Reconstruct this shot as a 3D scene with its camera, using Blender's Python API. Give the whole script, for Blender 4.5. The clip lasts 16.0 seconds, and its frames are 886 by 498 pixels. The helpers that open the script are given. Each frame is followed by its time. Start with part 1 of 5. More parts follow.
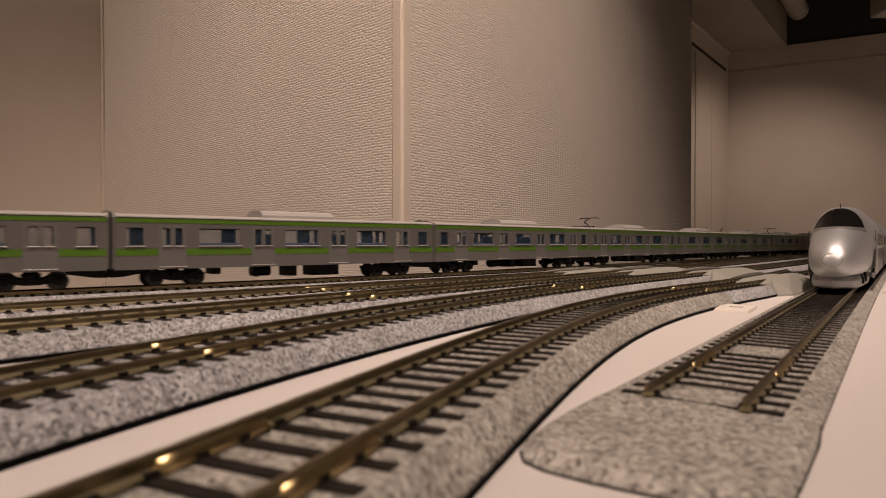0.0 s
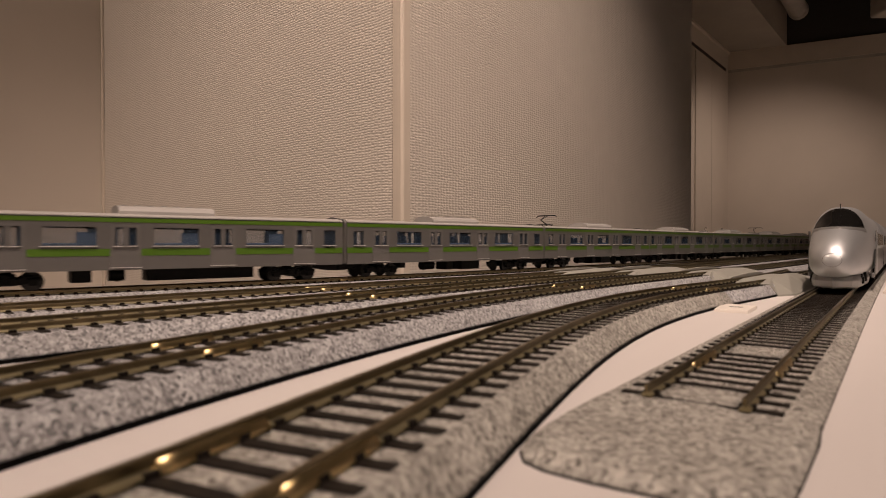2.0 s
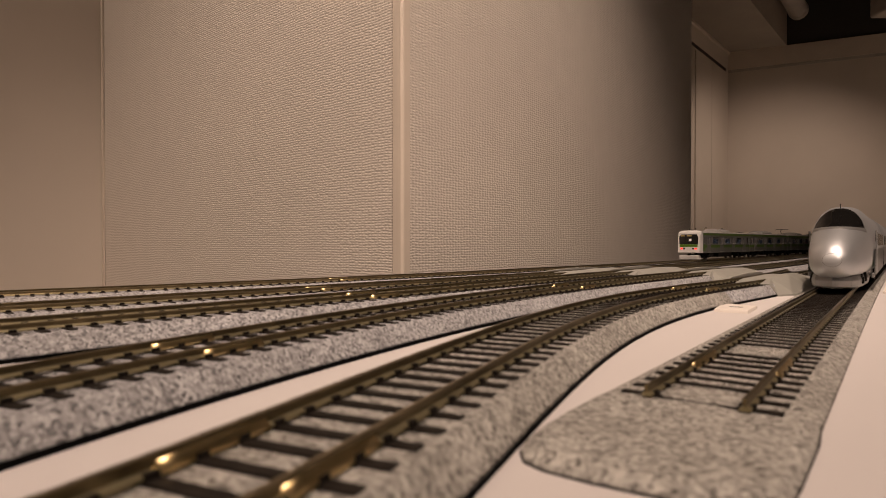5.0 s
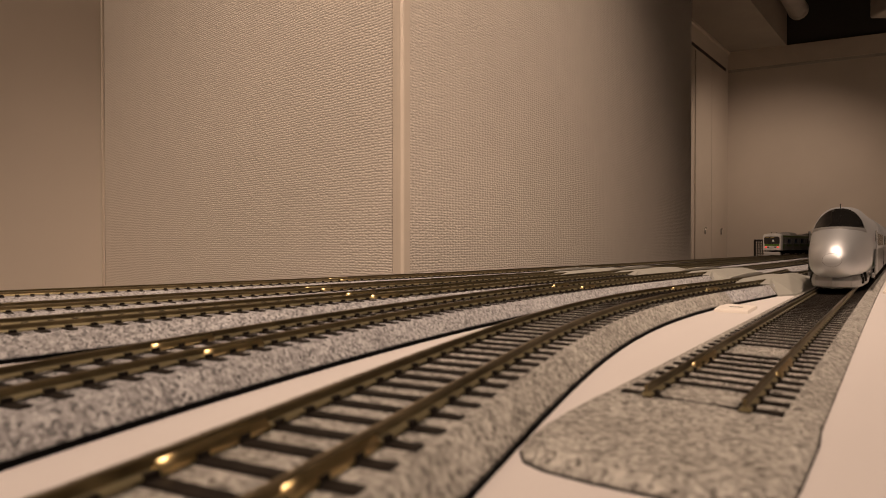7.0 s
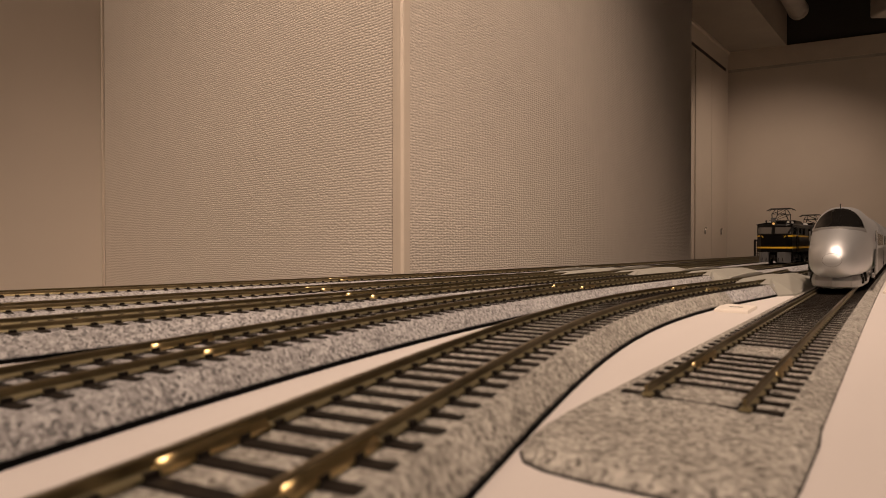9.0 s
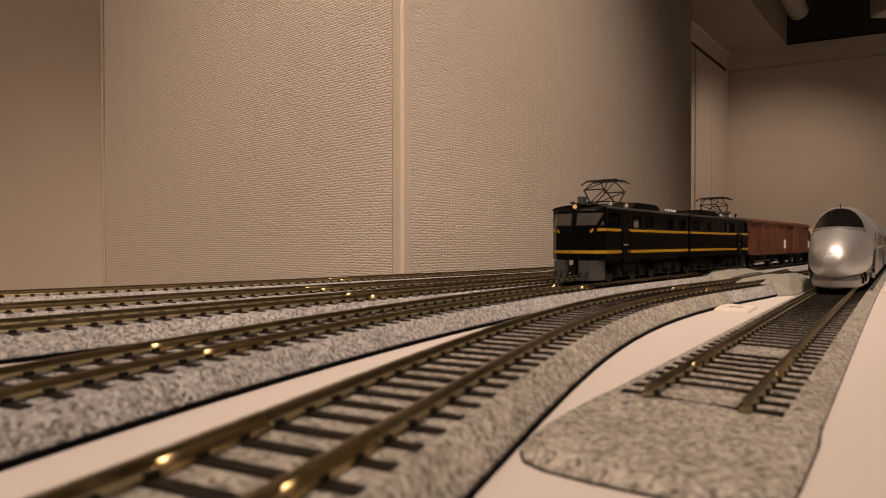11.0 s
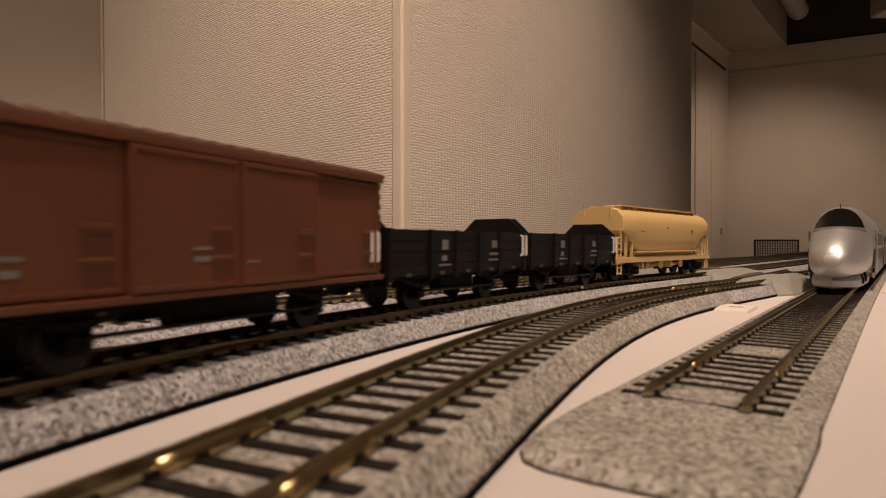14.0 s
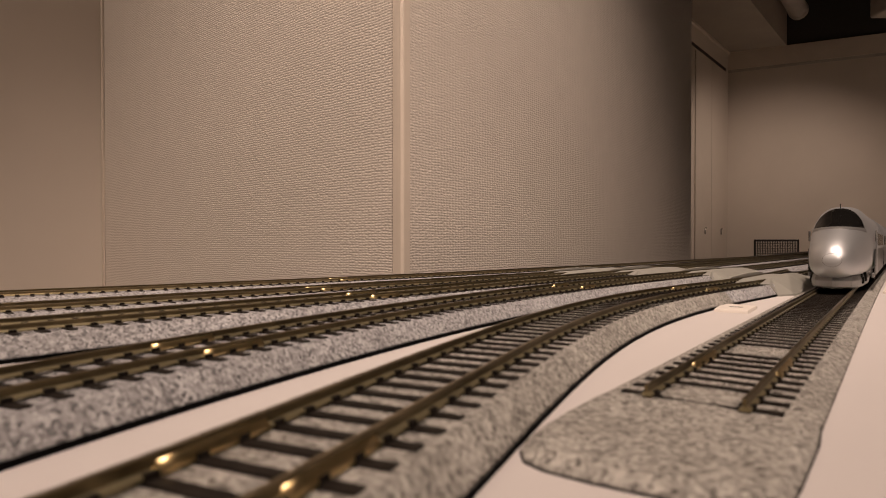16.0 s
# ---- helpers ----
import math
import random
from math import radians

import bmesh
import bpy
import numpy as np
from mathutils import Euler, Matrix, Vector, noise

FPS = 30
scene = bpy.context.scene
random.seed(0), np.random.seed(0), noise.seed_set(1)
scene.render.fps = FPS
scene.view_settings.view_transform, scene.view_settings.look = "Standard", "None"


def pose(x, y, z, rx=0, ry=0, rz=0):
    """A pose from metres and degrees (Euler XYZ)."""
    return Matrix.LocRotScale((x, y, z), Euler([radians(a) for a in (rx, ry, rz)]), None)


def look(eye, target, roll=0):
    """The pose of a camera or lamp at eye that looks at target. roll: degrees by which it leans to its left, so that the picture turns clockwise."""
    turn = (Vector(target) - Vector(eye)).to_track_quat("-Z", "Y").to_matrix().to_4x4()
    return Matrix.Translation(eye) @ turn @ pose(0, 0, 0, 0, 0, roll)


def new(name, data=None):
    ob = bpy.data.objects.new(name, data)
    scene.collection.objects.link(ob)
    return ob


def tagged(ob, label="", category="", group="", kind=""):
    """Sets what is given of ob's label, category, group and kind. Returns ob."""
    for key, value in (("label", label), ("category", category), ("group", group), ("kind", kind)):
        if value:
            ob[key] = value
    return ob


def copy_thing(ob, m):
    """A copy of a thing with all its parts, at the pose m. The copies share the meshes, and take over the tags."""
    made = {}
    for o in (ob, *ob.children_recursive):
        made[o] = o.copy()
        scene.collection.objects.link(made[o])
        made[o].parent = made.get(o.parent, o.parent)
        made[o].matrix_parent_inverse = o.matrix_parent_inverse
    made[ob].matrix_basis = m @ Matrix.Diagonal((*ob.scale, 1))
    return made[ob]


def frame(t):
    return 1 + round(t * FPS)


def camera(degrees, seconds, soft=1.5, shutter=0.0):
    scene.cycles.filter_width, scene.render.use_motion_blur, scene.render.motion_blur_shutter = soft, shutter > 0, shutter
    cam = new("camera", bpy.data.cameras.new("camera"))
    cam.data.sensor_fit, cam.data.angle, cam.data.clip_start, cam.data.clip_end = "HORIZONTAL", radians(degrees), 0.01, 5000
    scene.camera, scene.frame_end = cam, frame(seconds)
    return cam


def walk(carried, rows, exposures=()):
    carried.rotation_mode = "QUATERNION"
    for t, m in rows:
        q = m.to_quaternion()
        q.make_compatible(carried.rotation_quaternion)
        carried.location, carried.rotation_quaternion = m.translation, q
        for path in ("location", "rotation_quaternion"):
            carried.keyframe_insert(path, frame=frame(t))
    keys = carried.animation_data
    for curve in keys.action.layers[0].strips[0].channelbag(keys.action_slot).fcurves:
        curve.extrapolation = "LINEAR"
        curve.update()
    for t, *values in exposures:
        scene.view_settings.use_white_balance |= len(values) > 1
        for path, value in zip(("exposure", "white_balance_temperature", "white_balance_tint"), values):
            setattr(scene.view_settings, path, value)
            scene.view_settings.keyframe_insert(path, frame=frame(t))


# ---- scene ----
# A model railway on a long white table, 1:80 trains on 16.5 mm track, filmed by a small camera standing on the table.
TABLE = 0.720                 # height of the table top
RAIL = TABLE + 0.005          # railhead of the low tracks
EYE = RAIL + 0.028

cam = camera(73.5, 16.0, soft=0.8, shutter=0.2)
view = look((0, 0, EYE), (0, 1, EYE - 0.01048))
walk(cam, [(0.0, view), (16.0, view)], exposures=[(0.0, 0.0, 6500, 10), (4.2, 0.0, 6500, 10), (6.3, 0.0, 7150, 10), (15.2, 0.0, 7150, 10), (16.0, 0.0, 6550, 10)])

# ---- world and lights ----
world = bpy.data.worlds.new("world")
scene.world = world
world.use_nodes = True
world.node_tree.nodes["Background"].inputs[0].default_value = (1.0, 0.86, 0.74, 1)
world.node_tree.nodes["Background"].inputs[1].default_value = 0.05


def spot(name, eye, target, watts, degrees, blend=1.0, size=0.04, colour=(1.0, 0.762, 0.628)):
    lamp = bpy.data.lights.new(name, "SPOT")
    lamp.energy, lamp.color, lamp.spot_size, lamp.spot_blend, lamp.shadow_soft_size = watts, colour, radians(degrees), blend, size
    ob = new(name, lamp)
    ob.matrix_world = look(eye, target)
    return ob


spot("ceiling_spot", (0.16, -0.26, 2.68), (-0.02, 0.75, 0.88), 212, 54, size=0.06)
spot("ceiling_spot", (0.32, -1.20, 2.68), (0.25, 0.08, 0.72), 88, 40, size=0.07)
spot("ceiling_spot", (3.15, 4.40, 2.64), (3.15, 5.90, 0.20), 62, 108)
spot("ceiling_spot", (-1.70, -0.45, 2.66), (-1.65, 0.60, 1.2), 84, 108)
# two unseen fill spots, added so bounce off the floor brightens the room
spot("ceiling_spot", (4.90, 3.30, 2.70), (4.90, 3.30, 0.0), 850, 84)
spot("ceiling_spot", (2.60, -1.90, 2.70), (2.60, -1.90, 0.0), 320, 80)

cam.data.dof.use_dof = True
cam.data.dof.focus_distance = 0.95
cam.data.dof.aperture_fstop = 30.0

# ---- materials ----


def material(name, colour, rough=0.5, metal=0.0, vary=0.12, scale=60.0, bump=0.0, bump_scale=400.0, second=None, spec=0.5, coat=0.0):
    m = bpy.data.materials.new(name)
    m.use_nodes = True
    nt = m.node_tree
    b = nt.nodes["Principled BSDF"]
    b.inputs["Roughness"].default_value, b.inputs["Metallic"].default_value = rough, metal
    b.inputs["Specular IOR Level"].default_value = spec
    b.inputs["Coat Weight"].default_value = coat
    tc = nt.nodes.new("ShaderNodeTexCoord")
    n1 = nt.nodes.new("ShaderNodeTexNoise")
    n1.inputs["Scale"].default_value, n1.inputs["Detail"].default_value = scale, 5
    nt.links.new(tc.outputs["Object"], n1.inputs["Vector"])
    ramp = nt.nodes.new("ShaderNodeValToRGB")
    lo = second or tuple(c * (1 - vary) for c in colour)
    ramp.color_ramp.elements[0].color, ramp.color_ramp.elements[0].position = (*lo, 1), 0.32
    ramp.color_ramp.elements[1].color, ramp.color_ramp.elements[1].position = (*colour, 1), 0.68
    nt.links.new(n1.outputs["Fac"], ramp.inputs["Fac"])
    nt.links.new(ramp.outputs["Color"], b.inputs["Base Color"])
    if bump:
        n2 = nt.nodes.new("ShaderNodeTexNoise")
        n2.inputs["Scale"].default_value, n2.inputs["Detail"].default_value = bump_scale, 4
        nt.links.new(tc.outputs["Object"], n2.inputs["Vector"])
        bp = nt.nodes.new("ShaderNodeBump")
        bp.inputs["Strength"].default_value, bp.inputs["Distance"].default_value = bump, 0.0008
        nt.links.new(n2.outputs["Fac"], bp.inputs["Height"])
        nt.links.new(bp.outputs["Normal"], b.inputs["Normal"])
    return m


def ballast_material(name, light, dark, tint):
    """Moulded granules: light and dark grains, clumps of tone, a few glinting chips."""
    m = bpy.data.materials.new(name)
    m.use_nodes = True
    nt = m.node_tree
    b = nt.nodes["Principled BSDF"]
    tc = nt.nodes.new("ShaderNodeTexCoord")
    v = nt.nodes.new("ShaderNodeTexVoronoi")
    v.inputs["Scale"].default_value = 1250
    nt.links.new(tc.outputs["Object"], v.inputs["Vector"])
    sep = nt.nodes.new("ShaderNodeSeparateColor")
    nt.links.new(v.outputs["Color"], sep.inputs["Color"])
    ramp = nt.nodes.new("ShaderNodeValToRGB")
    e = ramp.color_ramp.elements
    e[0].color, e[0].position = (*dark, 1), 0.04
    e[1].color, e[1].position = (*light, 1), 0.96
    mid = e.new(0.28)
    mid.color = (*tint, 1)
    nt.links.new(sep.outputs["Red"], ramp.inputs["Fac"])

    def tone(scale, low, lo_at, hi_at, factor, source):
        n = nt.nodes.new("ShaderNodeTexNoise")
        n.inputs["Scale"].default_value, n.inputs["Detail"].default_value = scale, 4
        nt.links.new(tc.outputs["Object"], n.inputs["Vector"])
        g = nt.nodes.new("ShaderNodeValToRGB")
        g.color_ramp.elements[0].color, g.color_ramp.elements[0].position = (low, low * 0.98, low * 0.96, 1), lo_at
        g.color_ramp.elements[1].position = hi_at
        nt.links.new(n.outputs["Fac"], g.inputs["Fac"])
        mix = nt.nodes.new("ShaderNodeMix")
        mix.data_type, mix.blend_type = "RGBA", "MULTIPLY"
        mix.inputs["Factor"].default_value = factor
        nt.links.new(source, mix.inputs["A"])
        nt.links.new(g.outputs["Color"], mix.inputs["B"])
        return mix.outputs["Result"]
    col = tone(820, 0.58, 0.36, 0.54, 0.6, ramp.outputs["Color"])
    col = tone(48, 0.62, 0.32, 0.66, 0.6, col)
    nt.links.new(col, b.inputs["Base Color"])
    glint = nt.nodes.new("ShaderNodeMapRange")
    glint.inputs["From Min"].default_value, glint.inputs["From Max"].default_value = 0.80, 0.9
    glint.inputs["To Min"].default_value, glint.inputs["To Max"].default_value = 0.72, 0.10
    nt.links.new(sep.outputs["Green"], glint.inputs["Value"])
    nt.links.new(glint.outputs["Result"], b.inputs["Roughness"])
    grain = nt.nodes.new("ShaderNodeTexNoise")
    grain.inputs["Scale"].default_value, grain.inputs["Detail"].default_value = 900, 5
    nt.links.new(tc.outputs["Object"], grain.inputs["Vector"])
    add = nt.nodes.new("ShaderNodeMath")
    add.operation, add.inputs[1].default_value = "MULTIPLY_ADD", 0.5
    nt.links.new(sep.outputs["Blue"], add.inputs[0])
    nt.links.new(grain.outputs["Fac"], add.inputs[2])
    bump = nt.nodes.new("ShaderNodeBump")
    bump.inputs["Strength"].default_value, bump.inputs["Distance"].default_value = 0.9, 0.0007
    nt.links.new(add.outputs[0], bump.inputs["Height"])
    nt.links.new(bump.outputs["Normal"], b.inputs["Normal"])
    return m


def wallpaper_material(name, colour, sx, sy):
    """Woven wallpaper: short raised threads in rows, along the wall direction (sx, sy)."""
    m = bpy.data.materials.new(name)
    m.use_nodes = True
    nt = m.node_tree
    b = nt.nodes["Principled BSDF"]
    b.inputs["Roughness"].default_value = 0.5
    geo = nt.nodes.new("ShaderNodeNewGeometry")
    dot = nt.nodes.new("ShaderNodeVectorMath")
    dot.operation = "DOT_PRODUCT"
    dot.inputs[1].default_value = (sx, sy, 0)
    nt.links.new(geo.outputs["Position"], dot.inputs[0])
    sep = nt.nodes.new("ShaderNodeSeparateXYZ")
    nt.links.new(geo.outputs["Position"], sep.inputs[0])
    com = nt.nodes.new("ShaderNodeCombineXYZ")
    nt.links.new(dot.outputs["Value"], com.inputs[0])
    nt.links.new(sep.outputs["Z"], com.inputs[2])
    wob = nt.nodes.new("ShaderNodeTexNoise")
    wob.inputs["Scale"].default_value, wob.inputs["Detail"].default_value = 25, 2
    nt.links.new(com.outputs[0], wob.inputs["Vector"])
    brick = nt.nodes.new("ShaderNodeTexVoronoi")
    brick.voronoi_dimensions = "2D"
    brick.inputs["Scale"].default_value, brick.inputs["Randomness"].default_value = 1.0, 0.34
    fine = nt.nodes.new("ShaderNodeTexNoise")
    fine.inputs["Scale"].default_value, fine.inputs["Detail"].default_value = 130, 3
    nt.links.new(com.outputs[0], fine.inputs["Vector"])
    sw = nt.nodes.new("ShaderNodeCombineXYZ")

    def shifted(source, noise_out, amount):
        wm = nt.nodes.new("ShaderNodeMath")
        wm.operation, wm.inputs[1].default_value = "MULTIPLY_ADD", amount
        nt.links.new(noise_out, wm.inputs[0])
        nt.links.new(source, wm.inputs[2])
        return wm.outputs[0]
    def scaled(source, k):
        mk = nt.nodes.new("ShaderNodeMath")
        mk.operation, mk.inputs[1].default_value = "MULTIPLY", k
        nt.links.new(source, mk.inputs[0])
        return mk.outputs[0]
    nt.links.new(scaled(shifted(dot.outputs["Value"], wob.outputs["Fac"], 0.006), 1 / 0.0064), sw.inputs[0])
    nt.links.new(scaled(shifted(sep.outputs["Z"], wob.outputs["Fac"], 0.003), 1 / 0.0036), sw.inputs[1])
    nt.links.new(sw.outputs[0], brick.inputs["Vector"])
    mixh = nt.nodes.new("ShaderNodeMix")
    mixh.data_type = "RGBA"
    mixh.inputs["Factor"].default_value = 0.3
    nt.links.new(scaled(brick.outputs["Distance"], -1.0), mixh.inputs["A"])
    nt.links.new(fine.outputs["Fac"], mixh.inputs["B"])
    bump = nt.nodes.new("ShaderNodeBump")
    bump.inputs["Strength"].default_value, bump.inputs["Distance"].default_value = 0.8, 0.0015
    nt.links.new(mixh.outputs["Result"], bump.inputs["Height"])
    nt.links.new(bump.outputs["Normal"], b.inputs["Normal"])
    ramp = nt.nodes.new("ShaderNodeValToRGB")
    ramp.color_ramp.elements[0].color = (*(c * 0.9 for c in colour), 1)
    ramp.color_ramp.elements[1].color = (*colour, 1)
    nt.links.new(wob.outputs["Fac"], ramp.inputs["Fac"])
    nt.links.new(ramp.outputs["Color"], b.inputs["Base Color"])
    return m


def glass_material(name, colour, rough=0.03, alpha=1.0):
    m = bpy.data.materials.new(name)
    m.use_nodes = True
    b = m.node_tree.nodes["Principled BSDF"]
    b.inputs["Base Color"].default_value = (*colour, 1)
    b.inputs["Roughness"].default_value = rough
    b.inputs["Alpha"].default_value = alpha
    return m


def glow_material(name, colour, strength):
    m = bpy.data.materials.new(name)
    m.use_nodes = True
    b = m.node_tree.nodes["Principled BSDF"]
    b.inputs["Base Color"].default_value = (*colour, 1)
    b.inputs["Emission Color"].default_value = (*colour, 1)
    b.inputs["Emission Strength"].default_value = strength
    return m


ANG = radians(40)
ALONG, BACK = Vector((math.sin(ANG), math.cos(ANG))), Vector((-math.cos(ANG), math.sin(ANG)))
M_PAPER_R = wallpaper_material("woven_wallpaper_long", (0.66, 0.60, 0.53), ALONG.x, ALONG.y)
M_PAPER_L = wallpaper_material("woven_wallpaper_short", (0.66, 0.60, 0.53), BACK.x, BACK.y)
M_WALL = material("painted_wall", (0.64, 0.57, 0.49), 0.7, vary=0.05, scale=3, bump=0.15, bump_scale=300)
M_TRIM = material("painted_trim", (0.66, 0.58, 0.49), 0.45, vary=0.05, scale=12)
M_GAP_SHADE = material("shadow_gap", (0.05, 0.04, 0.035), 0.8)
M_CEIL = material("ceiling_board", (0.38, 0.34, 0.29), 0.85, vary=0.1, scale=4)
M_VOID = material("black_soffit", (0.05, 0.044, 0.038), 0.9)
M_DUCT = material("duct_wrap", (0.50, 0.46, 0.41), 0.5, vary=0.2, scale=8)
M_FLOOR = material("grey_carpet", (0.30, 0.275, 0.25), 0.95, vary=0.3, scale=200, bump=0.4)
M_TABLE = material("white_tablecloth", (0.60, 0.565, 0.55), 0.55, vary=0.03, scale=9, bump=0.05, bump_scale=600)
M_STEEL = material("steel_leg", (0.25, 0.25, 0.25), 0.35, 1.0)
M_BALLAST = ballast_material("grey_ballast", (0.52, 0.52, 0.53), (0.14, 0.14, 0.145), (0.285, 0.282, 0.288))
M_BALLAST_B = ballast_material("brownish_ballast", (0.53, 0.51, 0.465), (0.15, 0.142, 0.128), (0.30, 0.288, 0.262))
M_UNDER = material("black_underlay", (0.003, 0.003, 0.003), 0.8, spec=0.06)
M_SLEEPER = material("dark_sleeper", (0.020, 0.016, 0.013), 0.6, vary=0.4, scale=300, spec=0.12)
M_RAIL = material("nickel_rail", (0.27, 0.215, 0.125), 0.38, 1.0, vary=0.35, scale=90)
# brass foot, coloured brighter than the rail to stand in for lamp light
M_FOOT_LIT = material("lit_brass_rail_foot", (0.43, 0.37, 0.22), 0.34, 0.75, vary=0.25, scale=90)
M_GREYPL = material("grey_plastic", (0.27, 0.265, 0.235), 0.5, vary=0.08, scale=60)
M_WHITEPL = material("white_plastic", (0.75, 0.70, 0.64), 0.4, vary=0.04)
M_BLACKPL = material("black_plastic", (0.012, 0.012, 0.012), 0.45, vary=0.3, scale=200)
M_MESH = material("black_net", (0.06, 0.055, 0.05), 0.7)
M_CHROME = material("chrome", (0.6, 0.58, 0.55), 0.15, 1.0)
M_JOINER = material("bright_rail_joiner", (0.85, 0.66, 0.34), 0.34, 1.0, vary=0.2, scale=300)
# ---- build helpers: millimetres in the makers, metres in the scene ----


def part(name, bm, mat, parent=None, label="", smooth=False, mm=True):
    me = bpy.data.meshes.new(name)
    if mm:
        bmesh.ops.scale(bm, vec=(0.001, 0.001, 0.001), verts=bm.verts)
    bm.normal_update()
    bm.to_mesh(me)
    bm.free()
    if smooth:
        for p in me.polygons:
            p.use_smooth = True
    me.materials.append(mat)
    ob = new(name, me)
    if parent is not None:
        ob.parent = parent
    if label:
        ob["label"] = label
    return ob


def empty(name, label, category, group="", kind=""):
    ob = new(name)
    ob.empty_display_size = 0.01
    return tagged(ob, label, category, group, kind)


def box(bm, x0, x1, y0, y1, z0, z1, bevel=0.0):
    r = bmesh.ops.create_cube(bm, size=1.0)
    vs = r["verts"]
    for v in vs:
        v.co = Vector((x0 + (v.co.x + 0.5) * (x1 - x0), y0 + (v.co.y + 0.5) * (y1 - y0), z0 + (v.co.z + 0.5) * (z1 - z0)))
    if bevel:
        es = list({e for v in vs for e in v.link_edges})
        bmesh.ops.bevel(bm, geom=es, offset=bevel, segments=2, affect="EDGES", profile=0.5)
    return bm


def cyl(bm, p, q, r, r2=None, seg=12):
    p, q = Vector(p), Vector(q)
    d = q - p
    m = Matrix.Translation((p + q) / 2) @ d.to_track_quat("Z", "Y").to_matrix().to_4x4()
    bmesh.ops.create_cone(bm, cap_ends=True, segments=seg, radius1=r, radius2=r if r2 is None else r2, depth=d.length, matrix=m)
    return bm


def prism(bm, pts, x0, x1, axis="x"):
    """A flat outline swept along an axis; the outline is in the other two coordinates."""
    put = {"x": lambda a, b, c: (c, a, b), "y": lambda a, b, c: (a, c, b), "z": lambda a, b, c: (a, b, c)}[axis]
    lo = [bm.verts.new(put(a, b, x0)) for a, b in pts]
    hi = [bm.verts.new(put(a, b, x1)) for a, b in pts]
    n = len(pts)
    bm.faces.new(lo)
    bm.faces.new(hi[::-1])
    for i in range(n):
        bm.faces.new((lo[i], hi[i], hi[(i + 1) % n], lo[(i + 1) % n]))
    bmesh.ops.recalc_face_normals(bm, faces=bm.faces[:])
    return bm


def loft(bm, rings, cap=True):
    """A skin over rings of equally many points."""
    rows = [[bm.verts.new(p) for p in ring] for ring in rings]
    n = len(rows[0])
    for a, b in zip(rows, rows[1:]):
        for i in range(n):
            bm.faces.new((a[i], a[(i + 1) % n], b[(i + 1) % n], b[i]))
    if cap:
        bm.faces.new(rows[0][::-1])
        bm.faces.new(rows[-1])
    bmesh.ops.recalc_face_normals(bm, faces=bm.faces[:])
    return bm


def side_with_holes(bm, x0, x1, z0, z1, holes, y0, y1):
    """An upright side plate between y0 and y1 with rectangular openings (xa, xb, za, zb)."""
    xs = sorted({x0, x1, *(h[0] for h in holes), *(h[1] for h in holes)})
    zs = sorted({z0, z1, *(h[2] for h in holes), *(h[3] for h in holes)})
    solid = {}
    for i in range(len(xs) - 1):
        for j in range(len(zs) - 1):
            cx, cz = (xs[i] + xs[i + 1]) / 2, (zs[j] + zs[j + 1]) / 2
            solid[i, j] = not any(h[0] < cx < h[1] and h[2] < cz < h[3] for h in holes)
    cache = {}

    def v(i, j, y):
        if (i, j, y) not in cache:
            cache[i, j, y] = bm.verts.new((xs[i], y, zs[j]))
        return cache[i, j, y]
    for (i, j), s in solid.items():
        if not s:
            continue
        for y in (y0, y1):
            bm.faces.new((v(i, j, y), v(i + 1, j, y), v(i + 1, j + 1, y), v(i, j + 1, y)))
        for di, dj, a, b in ((-1, 0, (i, j), (i, j + 1)), (1, 0, (i + 1, j), (i + 1, j + 1)), (0, -1, (i, j), (i + 1, j)), (0, 1, (i, j + 1), (i + 1, j + 1))):
            if not solid.get((i + di, j + dj), False):
                bm.faces.new((v(*a, y0), v(*b, y0), v(*b, y1), v(*a, y1)))
    bmesh.ops.recalc_face_normals(bm, faces=bm.faces[:])
    return bm


# ---- the room ----
CEIL = 2.76


def wall(name, a, b, z0, z1, mat, thick=0.10, side=1):
    """An upright wall from a to b; its thickness lies to the left of a-b (side 1) or to the right."""
    a, b = Vector(a), Vector(b)
    n = Vector((-(b - a).y, (b - a).x)).normalized() * thick * side
    bm = bmesh.new()
    prism(bm, [tuple(a), tuple(b), tuple(b + n), tuple(a + n)], z0, z1, "z")
    ob = part(name, bm, mat, mm=False)
    return tagged(ob, kind="structure")


P1 = Vector((-0.052, 0.757))
P2 = P1 + ALONG * 1.14
P4 = P1 + BACK * 0.957
P3 = P2 + BACK * 0.957
K = Vector((3.02, 6.30))
CUP = Vector((0.645, 0.764))
FARD = Vector((0.90, -0.436))
LB = P4 - ALONG * 4.0
RC = LB + Vector((4.6, -3.0))
RD = Vector((7.2, -3.2))
RE = K + FARD * 4.6

IN = (ALONG + BACK) * 0.1


def mitred(name, a, b, b_in, mat, label):
    bm = bmesh.new()
    prism(bm, [tuple(a), tuple(b), tuple(b_in), tuple(a + IN)], 0, CEIL, "z")
    return tagged(part(name, bm, mat, mm=False), label, "wall", kind="structure")


